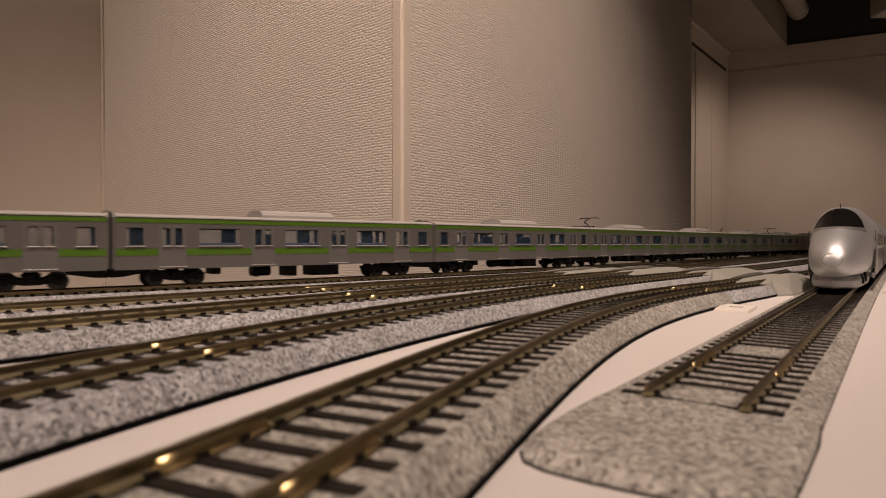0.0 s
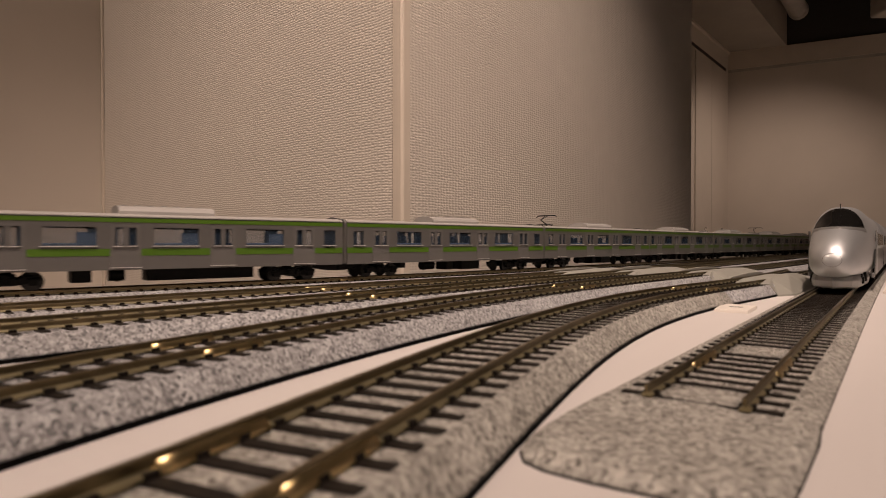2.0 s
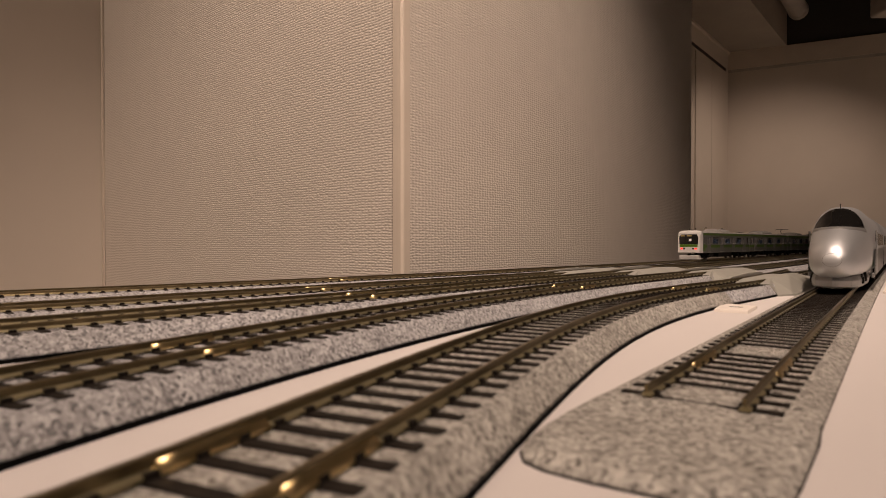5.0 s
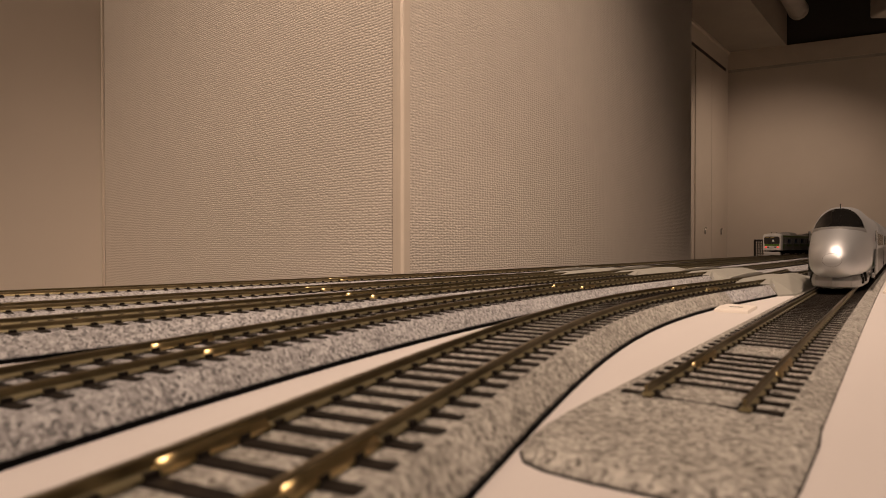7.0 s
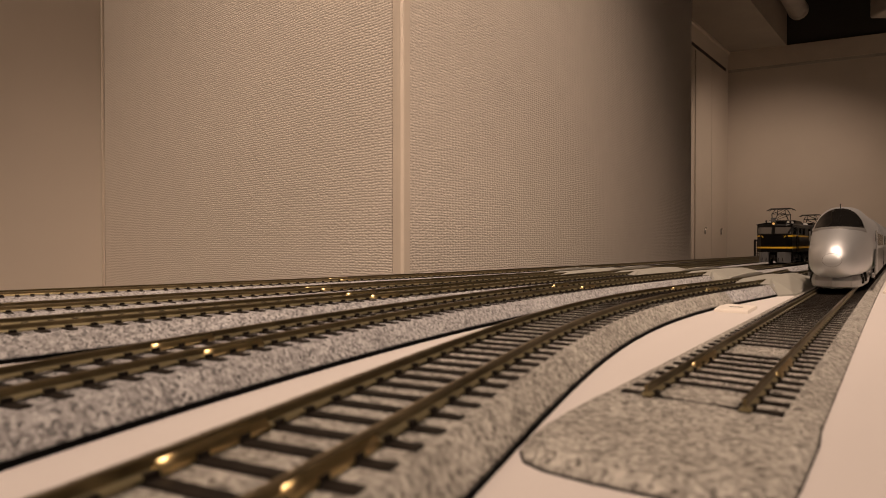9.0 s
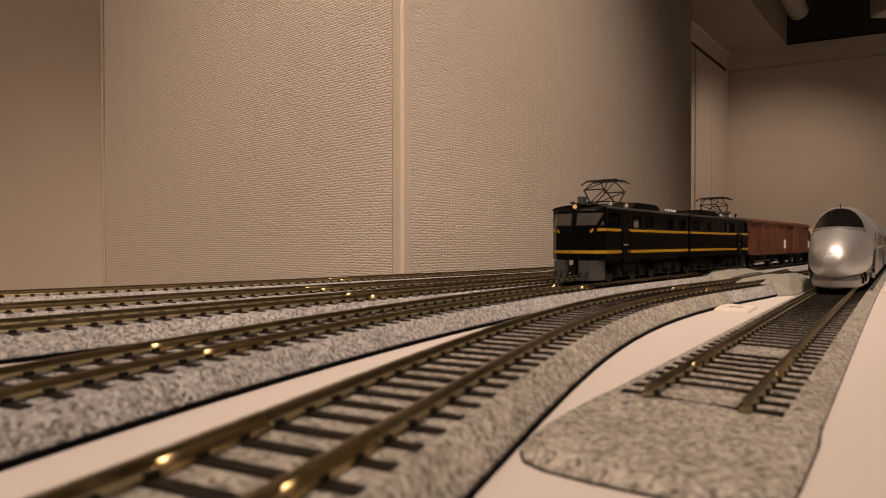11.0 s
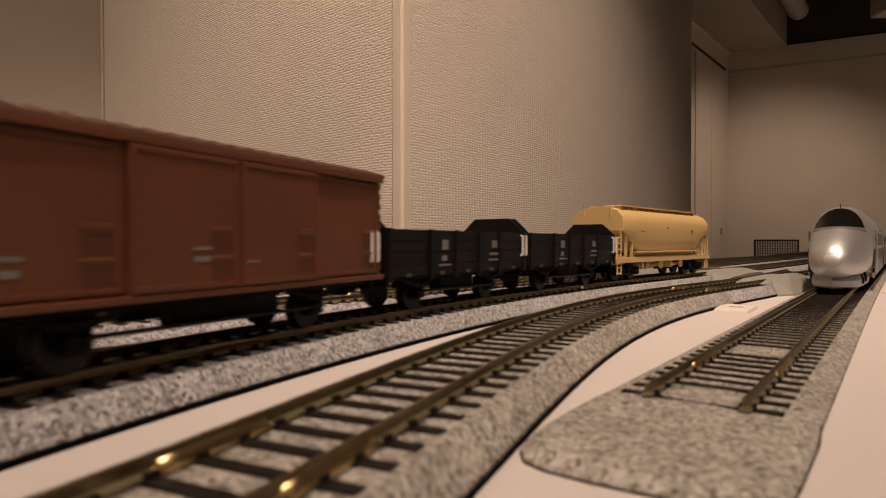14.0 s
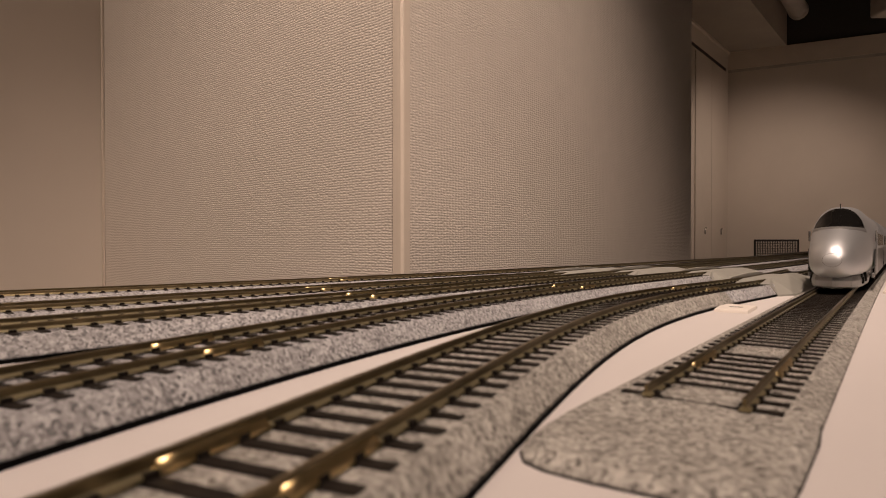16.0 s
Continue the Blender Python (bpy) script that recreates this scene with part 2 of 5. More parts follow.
mitred("wall_long_panel", P1, P2, P2 + BACK * 0.1, M_PAPER_R, "beige woven-wallpaper wall beside the tracks")
mitred("wall_short_panel", P1, P4, P4 + ALONG * 0.1, M_PAPER_L, "beige woven-wallpaper wall turning away from the corner")
wall("wall_end_panel", P2 + BACK * 0.1, P3, 0, CEIL, M_PAPER_L)
tagged(wall("wall_alcove", P4 - ALONG * 0.001, LB, 0, CEIL, M_WALL, side=-1), "smooth beige painted wall of the alcove", "wall")
wall("wall_behind", LB, RC, 0, CEIL, M_WALL, side=-1)
wall("wall_rear", RC, RD, 0, CEIL, M_WALL, side=-1)
wall("wall_right", RD, RE, 0, CEIL, M_WALL, side=-1)
tagged(wall("wall_far", RE, K, 0, CEIL, M_WALL, side=-1), "plain beige far wall lit by a ceiling spot", "wall")
tagged(wall("wall_cupboard", K, K - CUP * 5.3, 0, CEIL, M_WALL, side=-1), "beige cupboard wall with small hanging handles", "wall")

# corner guard of the wallpapered pillar, two narrow flanges and a rounded nose
bm = bmesh.new()
o = -(ALONG + BACK) * 0.003
g = [P1 + o * 0.5, P1 + o + ALONG * 0.003, P1 + o + ALONG * 0.0145, P1 + ALONG * 0.0125, P1, P1 + BACK * 0.0145, P1 + o + BACK * 0.017, P1 + o + BACK * 0.003]
prism(bm, [tuple(v) for v in g], 0, CEIL, "z")
tagged(part("corner_trim", bm, M_TRIM, mm=False), "smooth beige plastic corner guard", "trim", kind="structure")

# the thin edge strip where the alcove wall meets the wallpapered wall
bm = bmesh.new()
e0 = P4 - BACK * 0.0 + (P1 - P4).normalized() * 0.001 - ALONG * 0.004
prism(bm, [tuple(e0), tuple(e0 - BACK * 0.010), tuple(e0 - BACK * 0.010 + ALONG * 0.0035), tuple(e0 + ALONG * 0.0035)], 0, CEIL, "z")
tagged(part("edge_trim", bm, M_TRIM, mm=False), "thin beige edge strip", "trim", kind="structure")


def strip(name, a, b, z0, z1, out, mat):
    """A flat strip on a wall, proud of it by out metres, to the right of a-b."""
    a, b = Vector(a), Vector(b)
    n = Vector(((b - a).y, -(b - a).x)).normalized() * out
    bm = bmesh.new()
    prism(bm, [tuple(a), tuple(b), tuple(b + n), tuple(a + n)], z0, z1, "z")
    return tagged(part(name, bm, mat, mm=False), kind="structure")


strip("picture_rail", K, K + FARD * 4.5, 2.548, 2.575, 0.012, M_DUCT)
strip("cornice", K, K + FARD * 4.5, 2.577, CEIL, 0.02, M_TRIM)
# shade of the gap over the doors, painted as a flat near-black strip
strip("shadow_gap", K - CUP * 3.0, K - CUP * 0.10, 2.545, 2.575, 0.004, M_GAP_SHADE)
strip("cornice", K - CUP * 3.0, K - CUP * 0.02, 2.735, CEIL, 0.02, M_TRIM)

# two cupboard doors with hanging handles
CN = Vector((CUP.y, -CUP.x))


def cupboard_door(a, b):
    ob = strip("cupboard_door", K - CUP * a, K - CUP * b, 0.06, 2.52, 0.012, M_WALL)
    tagged(ob, "flush beige cupboard door", "door", "cupboard doors", "structure")
    return ob


def door_handle(d, door, z):
    p = K - CUP * d + CN * 0.02
    bm = bmesh.new()
    cyl(bm, (p.x, p.y, z + 0.022), (p.x + CN.x * 0.012, p.y + CN.y * 0.012, z + 0.04), 0.009)
    for i in range(12):
        a0, a1 = math.tau * i / 12, math.tau * (i + 1) / 12
        f = lambda t: (p.x + CUP.x * 0.012 * math.sin(t), p.y + CUP.y * 0.012 * math.sin(t), z + 0.024 * math.cos(t))
        cyl(bm, f(a0), f(a1), 0.004, seg=6)
    part("handle", bm, M_CHROME, door, "small hanging metal ring handle", True, False)


d1, d2 = cupboard_door(1.10, 0.62), cupboard_door(0.61, 0.06)
door_handle(0.84, d1, 0.86)
door_handle(0.31, d2, 0.86)

# floor and ceiling
bm = bmesh.new()
box(bm, -6, 9, -7, 8, -0.1, 0.0)
tagged(part("floor", bm, M_FLOOR, mm=False), "dark grey carpet floor", "floor", kind="structure")
bm = bmesh.new()
prism(bm, [tuple(K + FARD * 0.02 + CUP * 0.3), tuple(K - CUP * 7.5), tuple(K - CUP * 7.5 + CN * 0.52), tuple(K + CUP * 0.3 + CN * 0.52)], CEIL, CEIL + 0.6, "z")
tagged(part("ceiling", bm, M_CEIL, mm=False), "dim grey-brown lowered ceiling board", "ceiling", kind="structure")
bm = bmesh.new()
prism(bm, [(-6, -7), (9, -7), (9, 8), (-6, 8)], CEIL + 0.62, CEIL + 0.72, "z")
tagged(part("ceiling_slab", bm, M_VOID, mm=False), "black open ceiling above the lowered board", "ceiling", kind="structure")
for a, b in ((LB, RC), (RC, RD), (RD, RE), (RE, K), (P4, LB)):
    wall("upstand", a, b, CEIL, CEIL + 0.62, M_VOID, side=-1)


def duct(a, b, r):
    bm = bmesh.new()
    cyl(bm, a, b, r, seg=24)
    for t in (0.25, 0.5, 0.75, 0.98):
        c = Vector(a).lerp(Vector(b), t)
        d = (Vector(b) - Vector(a)).normalized() * 0.02
        cyl(bm, c - d, c + d, r * 1.05, seg=24)
    return tagged(part("ceiling_duct", bm, M_DUCT, smooth=False, mm=False), "dull grey ventilation pipe under the black ceiling", "pipe")


duct((1.6, 3.5, 3.03), (3.50, 5.86, 3.03), 0.085)
bm = bmesh.new()
box(bm, 3.90, 4.5, 5.15, 5.45, 2.80, 3.36, 0.02)
tagged(part("ceiling_unit", bm, M_DUCT, mm=False), "grey ventilation unit on the black ceiling", "fan unit")

# mesh-backed office chair at the end of the room


def chair():
    ch = empty("office_chair", "black office chair with a netted backrest", "chair")
    bm = bmesh.new()
    for x in (-0.22, 0.205):
        box(bm, x, x + 0.015, -0.008, 0.008, 0.50, 0.785, 0.004)
    box(bm, -0.22, 0.22, -0.008, 0.008, 0.768, 0.785, 0.004)
    box(bm, -0.22, 0.22, -0.008, 0.008, 0.50, 0.515, 0.004)
    part("back_frame", bm, M_BLACKPL, ch, mm=False)
    bm = bmesh.new()
    for i in range(26):
        x = -0.205 + i * 0.0163
        box(bm, x, x + 0.005, -0.003, 0.003, 0.515, 0.768)
    for j in range(16):
        z = 0.515 + j * 0.0163
        box(bm, -0.205, 0.205, -0.004, 0.002, z, z + 0.005)
    part("net", bm, M_MESH, ch, "grey-black woven net", mm=False)
    bm = bmesh.new()
    box(bm, -0.23, 0.23, -0.48, -0.02, 0.41, 0.46, 0.02)
    part("seat", bm, M_BLACKPL, ch, mm=False)
    for x in (-0.2, 0.2):
        for y in (-0.44, -0.04):
            bm = bmesh.new()
            cyl(bm, (x, y, 0.0), (x, y, 0.42 if y < -0.1 else 0.52), 0.012)
            part("leg", bm, M_STEEL, ch, mm=False)
    return ch


chair().matrix_basis = pose(3.26, 5.80, 0, 0, 0, 0)

# ---- the table and the lines of the tracks ----
# s runs along the table, m across it, from the foot of the camera
TA = radians(38)
TT, TN = Vector((math.sin(TA), math.cos(TA))), Vector((math.cos(TA), -math.sin(TA)))


def place(s, m):
    return TT * s + TN * m


class Line:
    """A smooth track line through knots (s, m) in millimetres, with its length."""

    def __init__(self, knots, rise):
        self.rise = rise
        s = np.array([k[0] for k in knots], float)
        m = np.array([k[1] for k in knots], float)
        h = np.diff(s)
        n = len(s)
        a = np.zeros((n, n))
        r = np.zeros(n)
        a[0, 0] = a[-1, -1] = 1
        for i in range(1, n - 1):
            a[i, i - 1], a[i, i], a[i, i + 1] = h[i - 1], 2 * (h[i - 1] + h[i]), h[i]
            r[i] = 6 * ((m[i + 1] - m[i]) / h[i] - (m[i] - m[i - 1]) / h[i - 1])
        c = np.linalg.solve(a, r)
        ss = np.arange(s[0], s[-1] + 1, 4.0)
        i = np.clip(np.searchsorted(s, ss, "right") - 1, 0, n - 2)
        d = ss - s[i]
        mm = m[i] + d * ((m[i + 1] - m[i]) / h[i] - h[i] * (2 * c[i] + c[i + 1]) / 6) + c[i] / 2 * d ** 2 + (c[i + 1] - c[i]) / (6 * h[i]) * d ** 3
        self.s, self.x, self.y = ss, ss * TT.x + mm * TN.x, ss * TT.y + mm * TN.y
        self.length = np.concatenate([[0], np.cumsum(np.hypot(np.diff(self.x), np.diff(self.y)))])
        self.length -= np.interp(0.0, ss, self.length)

    def run(self, s):
        """Length along the line, from s = 0."""
        return float(np.interp(s, self.s, self.length))

    def point(self, l):
        return Vector((np.interp(l, self.length, self.x), np.interp(l, self.length, self.y)))

    def heading(self, l):
        d = self.point(l + 4) - self.point(l - 4)
        return math.degrees(math.atan2(d.y, d.x))


SIDING = Line([(95, -31.3), (400, -33.8), (1000, -33.8), (3400, -33.8)], 0.0)
FREIGHT = Line([(-260, 20.0), (-150, -52.5), (0, -115.7), (50, -129.1), (100, -139.1), (150, -146.1), (200, -150.4), (250, -152.4), (300, -152.4), (400, -147.5), (500, -138.5),
                (600, -127.9), (720, -117.0), (950, -106.0), (1300, -103.0), (4600, -103.0)], 4.5)
CURVE = Line([(-60, -36.0), (0, -50.2), (25, -55.6), (50, -61.6), (75, -67.9), (100, -74.0), (150, -84.8), (200, -92.3), (250, -95.7), (300, -94.9), (350, -90.5), (400, -84.2), (450, -79.5), (520, -77.0), (640, -76.0)], 4.5)
T3 = Line([(-300, -234.0), (0, -216.2), (300, -197.8), (600, -181.0), (1000, -162.0), (4600, -145.0)], 4.5)
T2 = Line([(-300, -350.0), (0, -310.5), (300, -270.0), (600, -234.0), (1000, -205.0), (4600, -165.0)], 2.0)
MAIN = Line([(-700, -790.0), (-300, -575.0), (-100, -483.5), (0, -446.7), (100, -415.3), (200, -388.7), (300, -366.2), (400, -347.5), (600, -318.5), (800, -297.1), (1000, -278.8), (1200, -259.0),
             (1500, -226.0), (2000, -190.0), (5600, -180.0)], 0.0)


def table():
    ob = empty("display_table", "long white-topped display table carrying the railway", "table")
    bm = bmesh.new()
    pts = [place(-0.65, 0.45), place(5.7, 0.45), place(5.7, -0.32), place(2.0, -0.30)]
    for k, off in ((1400, 62), (1000, 62), (700, 56), (450, 44), (300, 30), (200, 26), (100, 25), (0, 25), (-150, 25), (-300, 25), (-500, 25), (-650, 25)):
        l = MAIN.run(k)
        p, a = MAIN.point(l), radians(MAIN.heading(l))
        pts.append(Vector((p.x - math.sin(a) * off, p.y + math.cos(a) * off)) / 1000)
    prism(bm, [tuple(p) for p in pts], TABLE - 0.03, TABLE, "z")
    part("tabletop", bm, M_TABLE, ob, mm=False)
    for s in (-0.6, 0.9, 2.5, 4.0, 5.4):
        for m in (-0.35, 0.38):
            p = place(s, m)
            bm = bmesh.new()
            box(bm, p.x - 0.02, p.x + 0.02, p.y - 0.02, p.y + 0.02, 0.0, TABLE - 0.031, 0.004)
            part("leg", bm, M_STEEL, ob, "steel table leg", mm=False)


table()


def sweep(bm, line, l0, l1, step, section, z):
    """A closed cross-section (across, up) carried along a line."""
    n = max(2, int((l1 - l0) / step))
    rings = []
    for i in range(n + 1):
        l = l0 + (l1 - l0) * i / n
        p = line.point(l)
        a = radians(line.heading(l))
        nx, ny = math.sin(a), -math.cos(a)
        rings.append([(p.x + nx * o, p.y + ny * o, z + u) for o, u in section])
    return loft(bm, rings)


SLEEPER = None


def sleeper_mesh():
    bm = bmesh.new()
    box(bm, -1.15, 1.15, -14.6, 14.6, -4.0, -2.4)
    for y in (-8.8, 8.8):
        box(bm, -0.95, 0.95, y - 1.35, y + 1.35, -2.41, -1.6)
    bmesh.ops.scale(bm, vec=(0.001, 0.001, 0.001), verts=bm.verts)
    me = bpy.data.meshes.new("sleeper")
    bm.to_mesh(me)
    bm.free()
    me.materials.append(M_SLEEPER)
    return me


def track(line, l0, l1, label, ballast, far=1300.0, pitch=7.1, change=None):
    global SLEEPER
    SLEEPER = SLEEPER or sleeper_mesh()
    top = RAIL * 1000 + line.rise
    ob = empty("railway_track", label, "track", "model railway tracks")
    low = TABLE * 1000
    base = low + (1.3 if line.rise > 3 else 0.0)
    pieces = [(l0, l1, ballast)] if change is None else [(l0, change[0] - 0.15, ballast), (change[0] + 0.15, l1, change[1])]
    for a0, a1, mat in pieces:
        bm = bmesh.new()
        sweep(bm, line, a0, a1, 12, [(-20.2, base), (-19.6, base + 0.5), (-16.2, top - 2.75), (-6, top - 2.85), (6, top - 2.85), (16.2, top - 2.75), (19.6, base + 0.5), (20.2, base)], 0)
        part("ballast_bed", bm, mat, ob, "grey moulded ballast roadbed" if mat is M_BALLAST else "brownish moulded ballast roadbed", True)
    if line.rise > 3:
        bm = bmesh.new()
        sweep(bm, line, l0, l1, 12, [(-20.25, low + 0.02), (-20.25, base - 0.02), (20.25, base - 0.02), (20.25, low + 0.02)], 0)
        part("underlay", bm, M_UNDER, ob, "black underlay edge")
    for y in (-8.8, 8.8):
        bm = bmesh.new()
        h = 0.44
        sweep(bm, line, l0 + 1, l1 - 1, 7, [(y - 0.3, -1.5), (y - 0.3, -0.75), (y - h, -0.6), (y - h, -0.08), (y - h + 0.1, 0.0), (y + h - 0.1, 0.0),
                                            (y + h, -0.08), (y + h, -0.6), (y + 0.3, -0.75), (y + 0.3, -1.5)], top)
        rl = part("rail", bm, M_RAIL, ob, "worn brassy brown metal rail")
        bm = bmesh.new()
        sweep(bm, line, l0 + 1, l1 - 1, 7, [(y - 0.95, -2.3), (y - 0.95, -1.95), (y - 0.31, -1.49), (y + 0.31, -1.49), (y + 0.95, -1.95), (y + 0.95, -2.3)], top)
        part("rail_foot", bm, M_FOOT_LIT, rl, "brass rail foot with lamp light in its colour")
    rest = bmesh.new()
    l = l0 + 4
    while l < l1 - 2:
        p, a = line.point(l), line.heading(l)
        m = pose(p.x / 1000, p.y / 1000, top / 1000, 0, 0, a)
        if l < far:
            sl = new("sleeper", SLEEPER)
            sl.parent, sl.matrix_basis = ob, m
        elif l < 3200:
            r = bmesh.ops.create_cube(rest, size=1.0, matrix=m @ Matrix.Translation((0, 0, -0.0031)) @ Matrix.Diagonal((0.0027, 0.031, 0.0016, 1)))
        l += pitch
    if rest.verts:
        tagged(part("far_sleepers", rest, M_SLEEPER, ob, "distant dark sleepers", mm=False), kind="stuff")
    else:
        rest.free()
    return ob


track_siding = track(SIDING, SIDING.run(116), SIDING.run(3300), "short siding with brassy rails ending on the tabletop", M_BALLAST_B)
track_curve = track(CURVE, CURVE.run(-40), CURVE.run(620), "curved brassy-railed track on brownish-grey ballast", M_BALLAST_B, change=(CURVE.run(342), M_BALLAST))
track_goods = track(FREIGHT, FREIGHT.run(-200), FREIGHT.run(4500), "goods-train track on grey ballast with black underlay", M_BALLAST)
track_three = track(T3, T3.run(-250), T3.run(4500), "empty straight track on grey ballast", M_BALLAST)
track_two = track(T2, T2.run(-280), T2.run(4500), "empty track on low grey ballast", M_BALLAST)
track_main = track(MAIN, MAIN.run(-650), MAIN.run(5500), "track on low grey ballast beside the wallpapered wall", M_BALLAST)
# ---- trains: x forward, y to the left, z above the railhead, millimetres ----
M_STEELGREY = material("satin_grey_shell", (0.145, 0.14, 0.134), 0.34, 0.35, vary=0.06, scale=50)
M_DOORGREY = material("satin_grey_door", (0.165, 0.16, 0.154), 0.32, 0.35, vary=0.05, scale=50)
M_ROOFGREY = material("grey_roof", (0.33, 0.315, 0.30), 0.42, vary=0.08, scale=40)
M_GREEN = material("yellow_green_stripe", (0.062, 0.135, 0.008), 0.4, vary=0.06, scale=50)
M_WHITEFACE = material("white_cab_mask", (0.55, 0.54, 0.52), 0.35, vary=0.03)
M_GLASS = glass_material("tinted_window", (0.02, 0.025, 0.03), 0.04, 0.12)
M_DARKGLASS = glass_material("dark_windscreen", (0.012, 0.011, 0.010), 0.05)
M_BLUEGLASS = glass_material("blue_tinted_window", (0.055, 0.085, 0.13), 0.05, 0.2)
M_RIM = material("pale_metal_rim", (0.62, 0.60, 0.58), 0.28, 0.35, vary=0.05)
M_GANGWAY = material("grey_gangway", (0.12, 0.112, 0.105), 0.55, vary=0.2, scale=80)
M_SEAT = material("blue_interior", (0.045, 0.075, 0.13), 0.7, vary=0.2, scale=100)
M_BOGIE = material("black_running_gear", (0.005, 0.0047, 0.0044), 0.5, vary=0.4, scale=250, spec=0.1)
M_WHEEL = material("dark_metal_wheel", (0.03, 0.028, 0.026), 0.45, 0.6, vary=0.3, scale=200)
M_RED = glow_material("red_tail_lamp", (0.9, 0.04, 0.03), 1.3)
M_WARM = glow_material("warm_headlamp", (0.75, 0.50, 0.20), 0.12)
M_LAMPOFF = material("unlit_lamp", (0.30, 0.24, 0.10), 0.2)
M_LOCO = material("black_loco_paint", (0.0024, 0.0021, 0.0018), 0.28, vary=0.25, scale=60, spec=0.12)
M_YELLOW = material("yellow_line", (0.42, 0.25, 0.015), 0.45, vary=0.08, scale=60)
M_SKIRT = material("grey_pilot", (0.06, 0.06, 0.06), 0.5, vary=0.15, scale=80)
M_PANTO = material("blackened_wire", (0.05, 0.048, 0.046), 0.35, 0.7)
M_INSUL = material("white_insulator", (0.7, 0.7, 0.68), 0.3)
M_VAN = material("red_brown_van", (0.135, 0.045, 0.020), 0.5, vary=0.14, scale=45, bump=0.1, bump_scale=500)
M_VANROOF = material("brown_van_roof", (0.17, 0.085, 0.055), 0.6, vary=0.15, scale=60)
M_GONDOLA = material("black_gondola", (0.0055, 0.005, 0.005), 0.5, vary=0.3, scale=80, spec=0.3)
M_MARK = material("white_lettering", (0.20, 0.195, 0.19), 0.6, vary=0.3, scale=300)
M_HOOK = material("white_end_board", (0.72, 0.71, 0.69), 0.5)
M_CREAM = material("cream_yellow_plastic", (0.60, 0.42, 0.19), 0.42, vary=0.07, scale=30)
M_SILVER = material("silver_metallic", (0.55, 0.56, 0.57), 0.43, 0.8, vary=0.05, scale=30)
M_VISOR = material("black_visor_glass", (0.008, 0.0075, 0.007), 0.06, vary=0.2, scale=60, spec=0.35)
M_GREYSILVER = material("dull_silver", (0.30, 0.295, 0.29), 0.42, 0.7, vary=0.06, scale=30)
M_DARKSILVER = material("dark_grey_metallic", (0.16, 0.155, 0.15), 0.3, 0.6, vary=0.06, scale=30)


def wheels(parent, xs, r=5.3, gauge=8.4):
    for x in xs:
        for y in (-gauge, gauge):
            s = 1 if y > 0 else -1
            bm = bmesh.new()
            cyl(bm, (x, y - 1.2 * s, r), (x, y + 1.0 * s, r), r, seg=20)
            cyl(bm, (x, y - 1.9 * s, r), (x, y - 1.2 * s, r), r + 0.55, seg=20)
            cyl(bm, (x, y + 1.0 * s, r), (x, y + 1.5 * s, r), r * 0.5, seg=12)
            part("wheel", bm, M_WHEEL, parent)


def bogie(parent, x, base=26.0, r=5.3):
    bm = bmesh.new()
    for y in (-13.2, 13.2):
        a, b = min(y, y * 0.86), max(y, y * 0.86)
        prism(bm, [(x - base / 2 - 4, 6.0), (x - base / 2 - 4, 8.2), (x - base / 2 + 4, 8.6), (x - 5, 6.6), (x + 5, 6.6), (x + base / 2 - 4, 8.6), (x + base / 2 + 4, 8.2), (x + base / 2 + 4, 6.0),
                   (x + base / 2 - 4, 4.4), (x + 4, 3.4), (x - 4, 3.4), (x - base / 2 + 4, 4.4)], a, b, "y")
        for d in (-base / 2, base / 2):
            box(bm, x + d - 2.6, x + d + 2.6, min(a, b) - 0.8, max(a, b) + 0.8, 3.3, 7.4, 0.4)
        for d in (-3.2, 3.2):
            cyl(bm, (x + d, y, 4.2), (x + d, y, 8.4), 1.6, seg=10)
        box(bm, x - 1.4, x + 1.4, min(a, b) - 1.2, max(a, b) + 1.2, 6.5, 9.8, 0.3)
    box(bm, x - 5, x + 5, -12, 12, 5.0, 9.5)
    cyl(bm, (x, 0, 9), (x, 0, 12), 4)
    bg = part("bogie", bm, M_BOGIE, parent, "black bogie frame")
    wheels(bg, (x - base / 2, x + base / 2), r)
    return bg


def coupler(parent, x):
    bm = bmesh.new()
    s = 1 if x > 0 else -1
    box(bm, min(x - 4 * s, x + 2.2 * s), max(x - 4 * s, x + 2.2 * s), -1.2, 1.2, 7.2, 9.4, 0.3)
    box(bm, min(x, x + 2.4 * s), max(x, x + 2.4 * s), -2.2, 2.2, 6.6, 10.0, 0.4)
    part("coupler", bm, M_BOGIE, parent)


def bar(bm, p, q, r=0.42):
    cyl(bm, p, q, r, seg=6)


def single_arm_pantograph(parent, x, z):
    bm = bmesh.new()
    box(bm, x - 7, x + 7, -6.5, 6.5, z + 1.2, z + 1.9)
    for a in (-5, 5):
        for y in (-6, 6):
            cyl(bm, (x + a, y, z - 0.5), (x + a, y, z + 1.4), 0.8, seg=8)
    bar(bm, (x + 4, 0, z + 2), (x - 7, 0, z + 6.6), 0.7)
    for y in (-2, 2):
        bar(bm, (x - 7, 0, z + 6.6), (x + 4, y, z + 11.6), 0.45)
    for a in (3, 5.5):
        bar(bm, (x + a, -11, z + 11.8), (x + a, 11, z + 11.8), 0.5)
    for y in (-11, 11):
        bar(bm, (x + 3, y, z + 11.8), (x + 5.5, y, z + 11.8), 0.45)
        bar(bm, (x + 4, y, z + 11.8), (x + 4, y * 1.25, z + 10.2), 0.45)
    part("pantograph", bm, M_PANTO, parent, "folded single-arm pantograph")


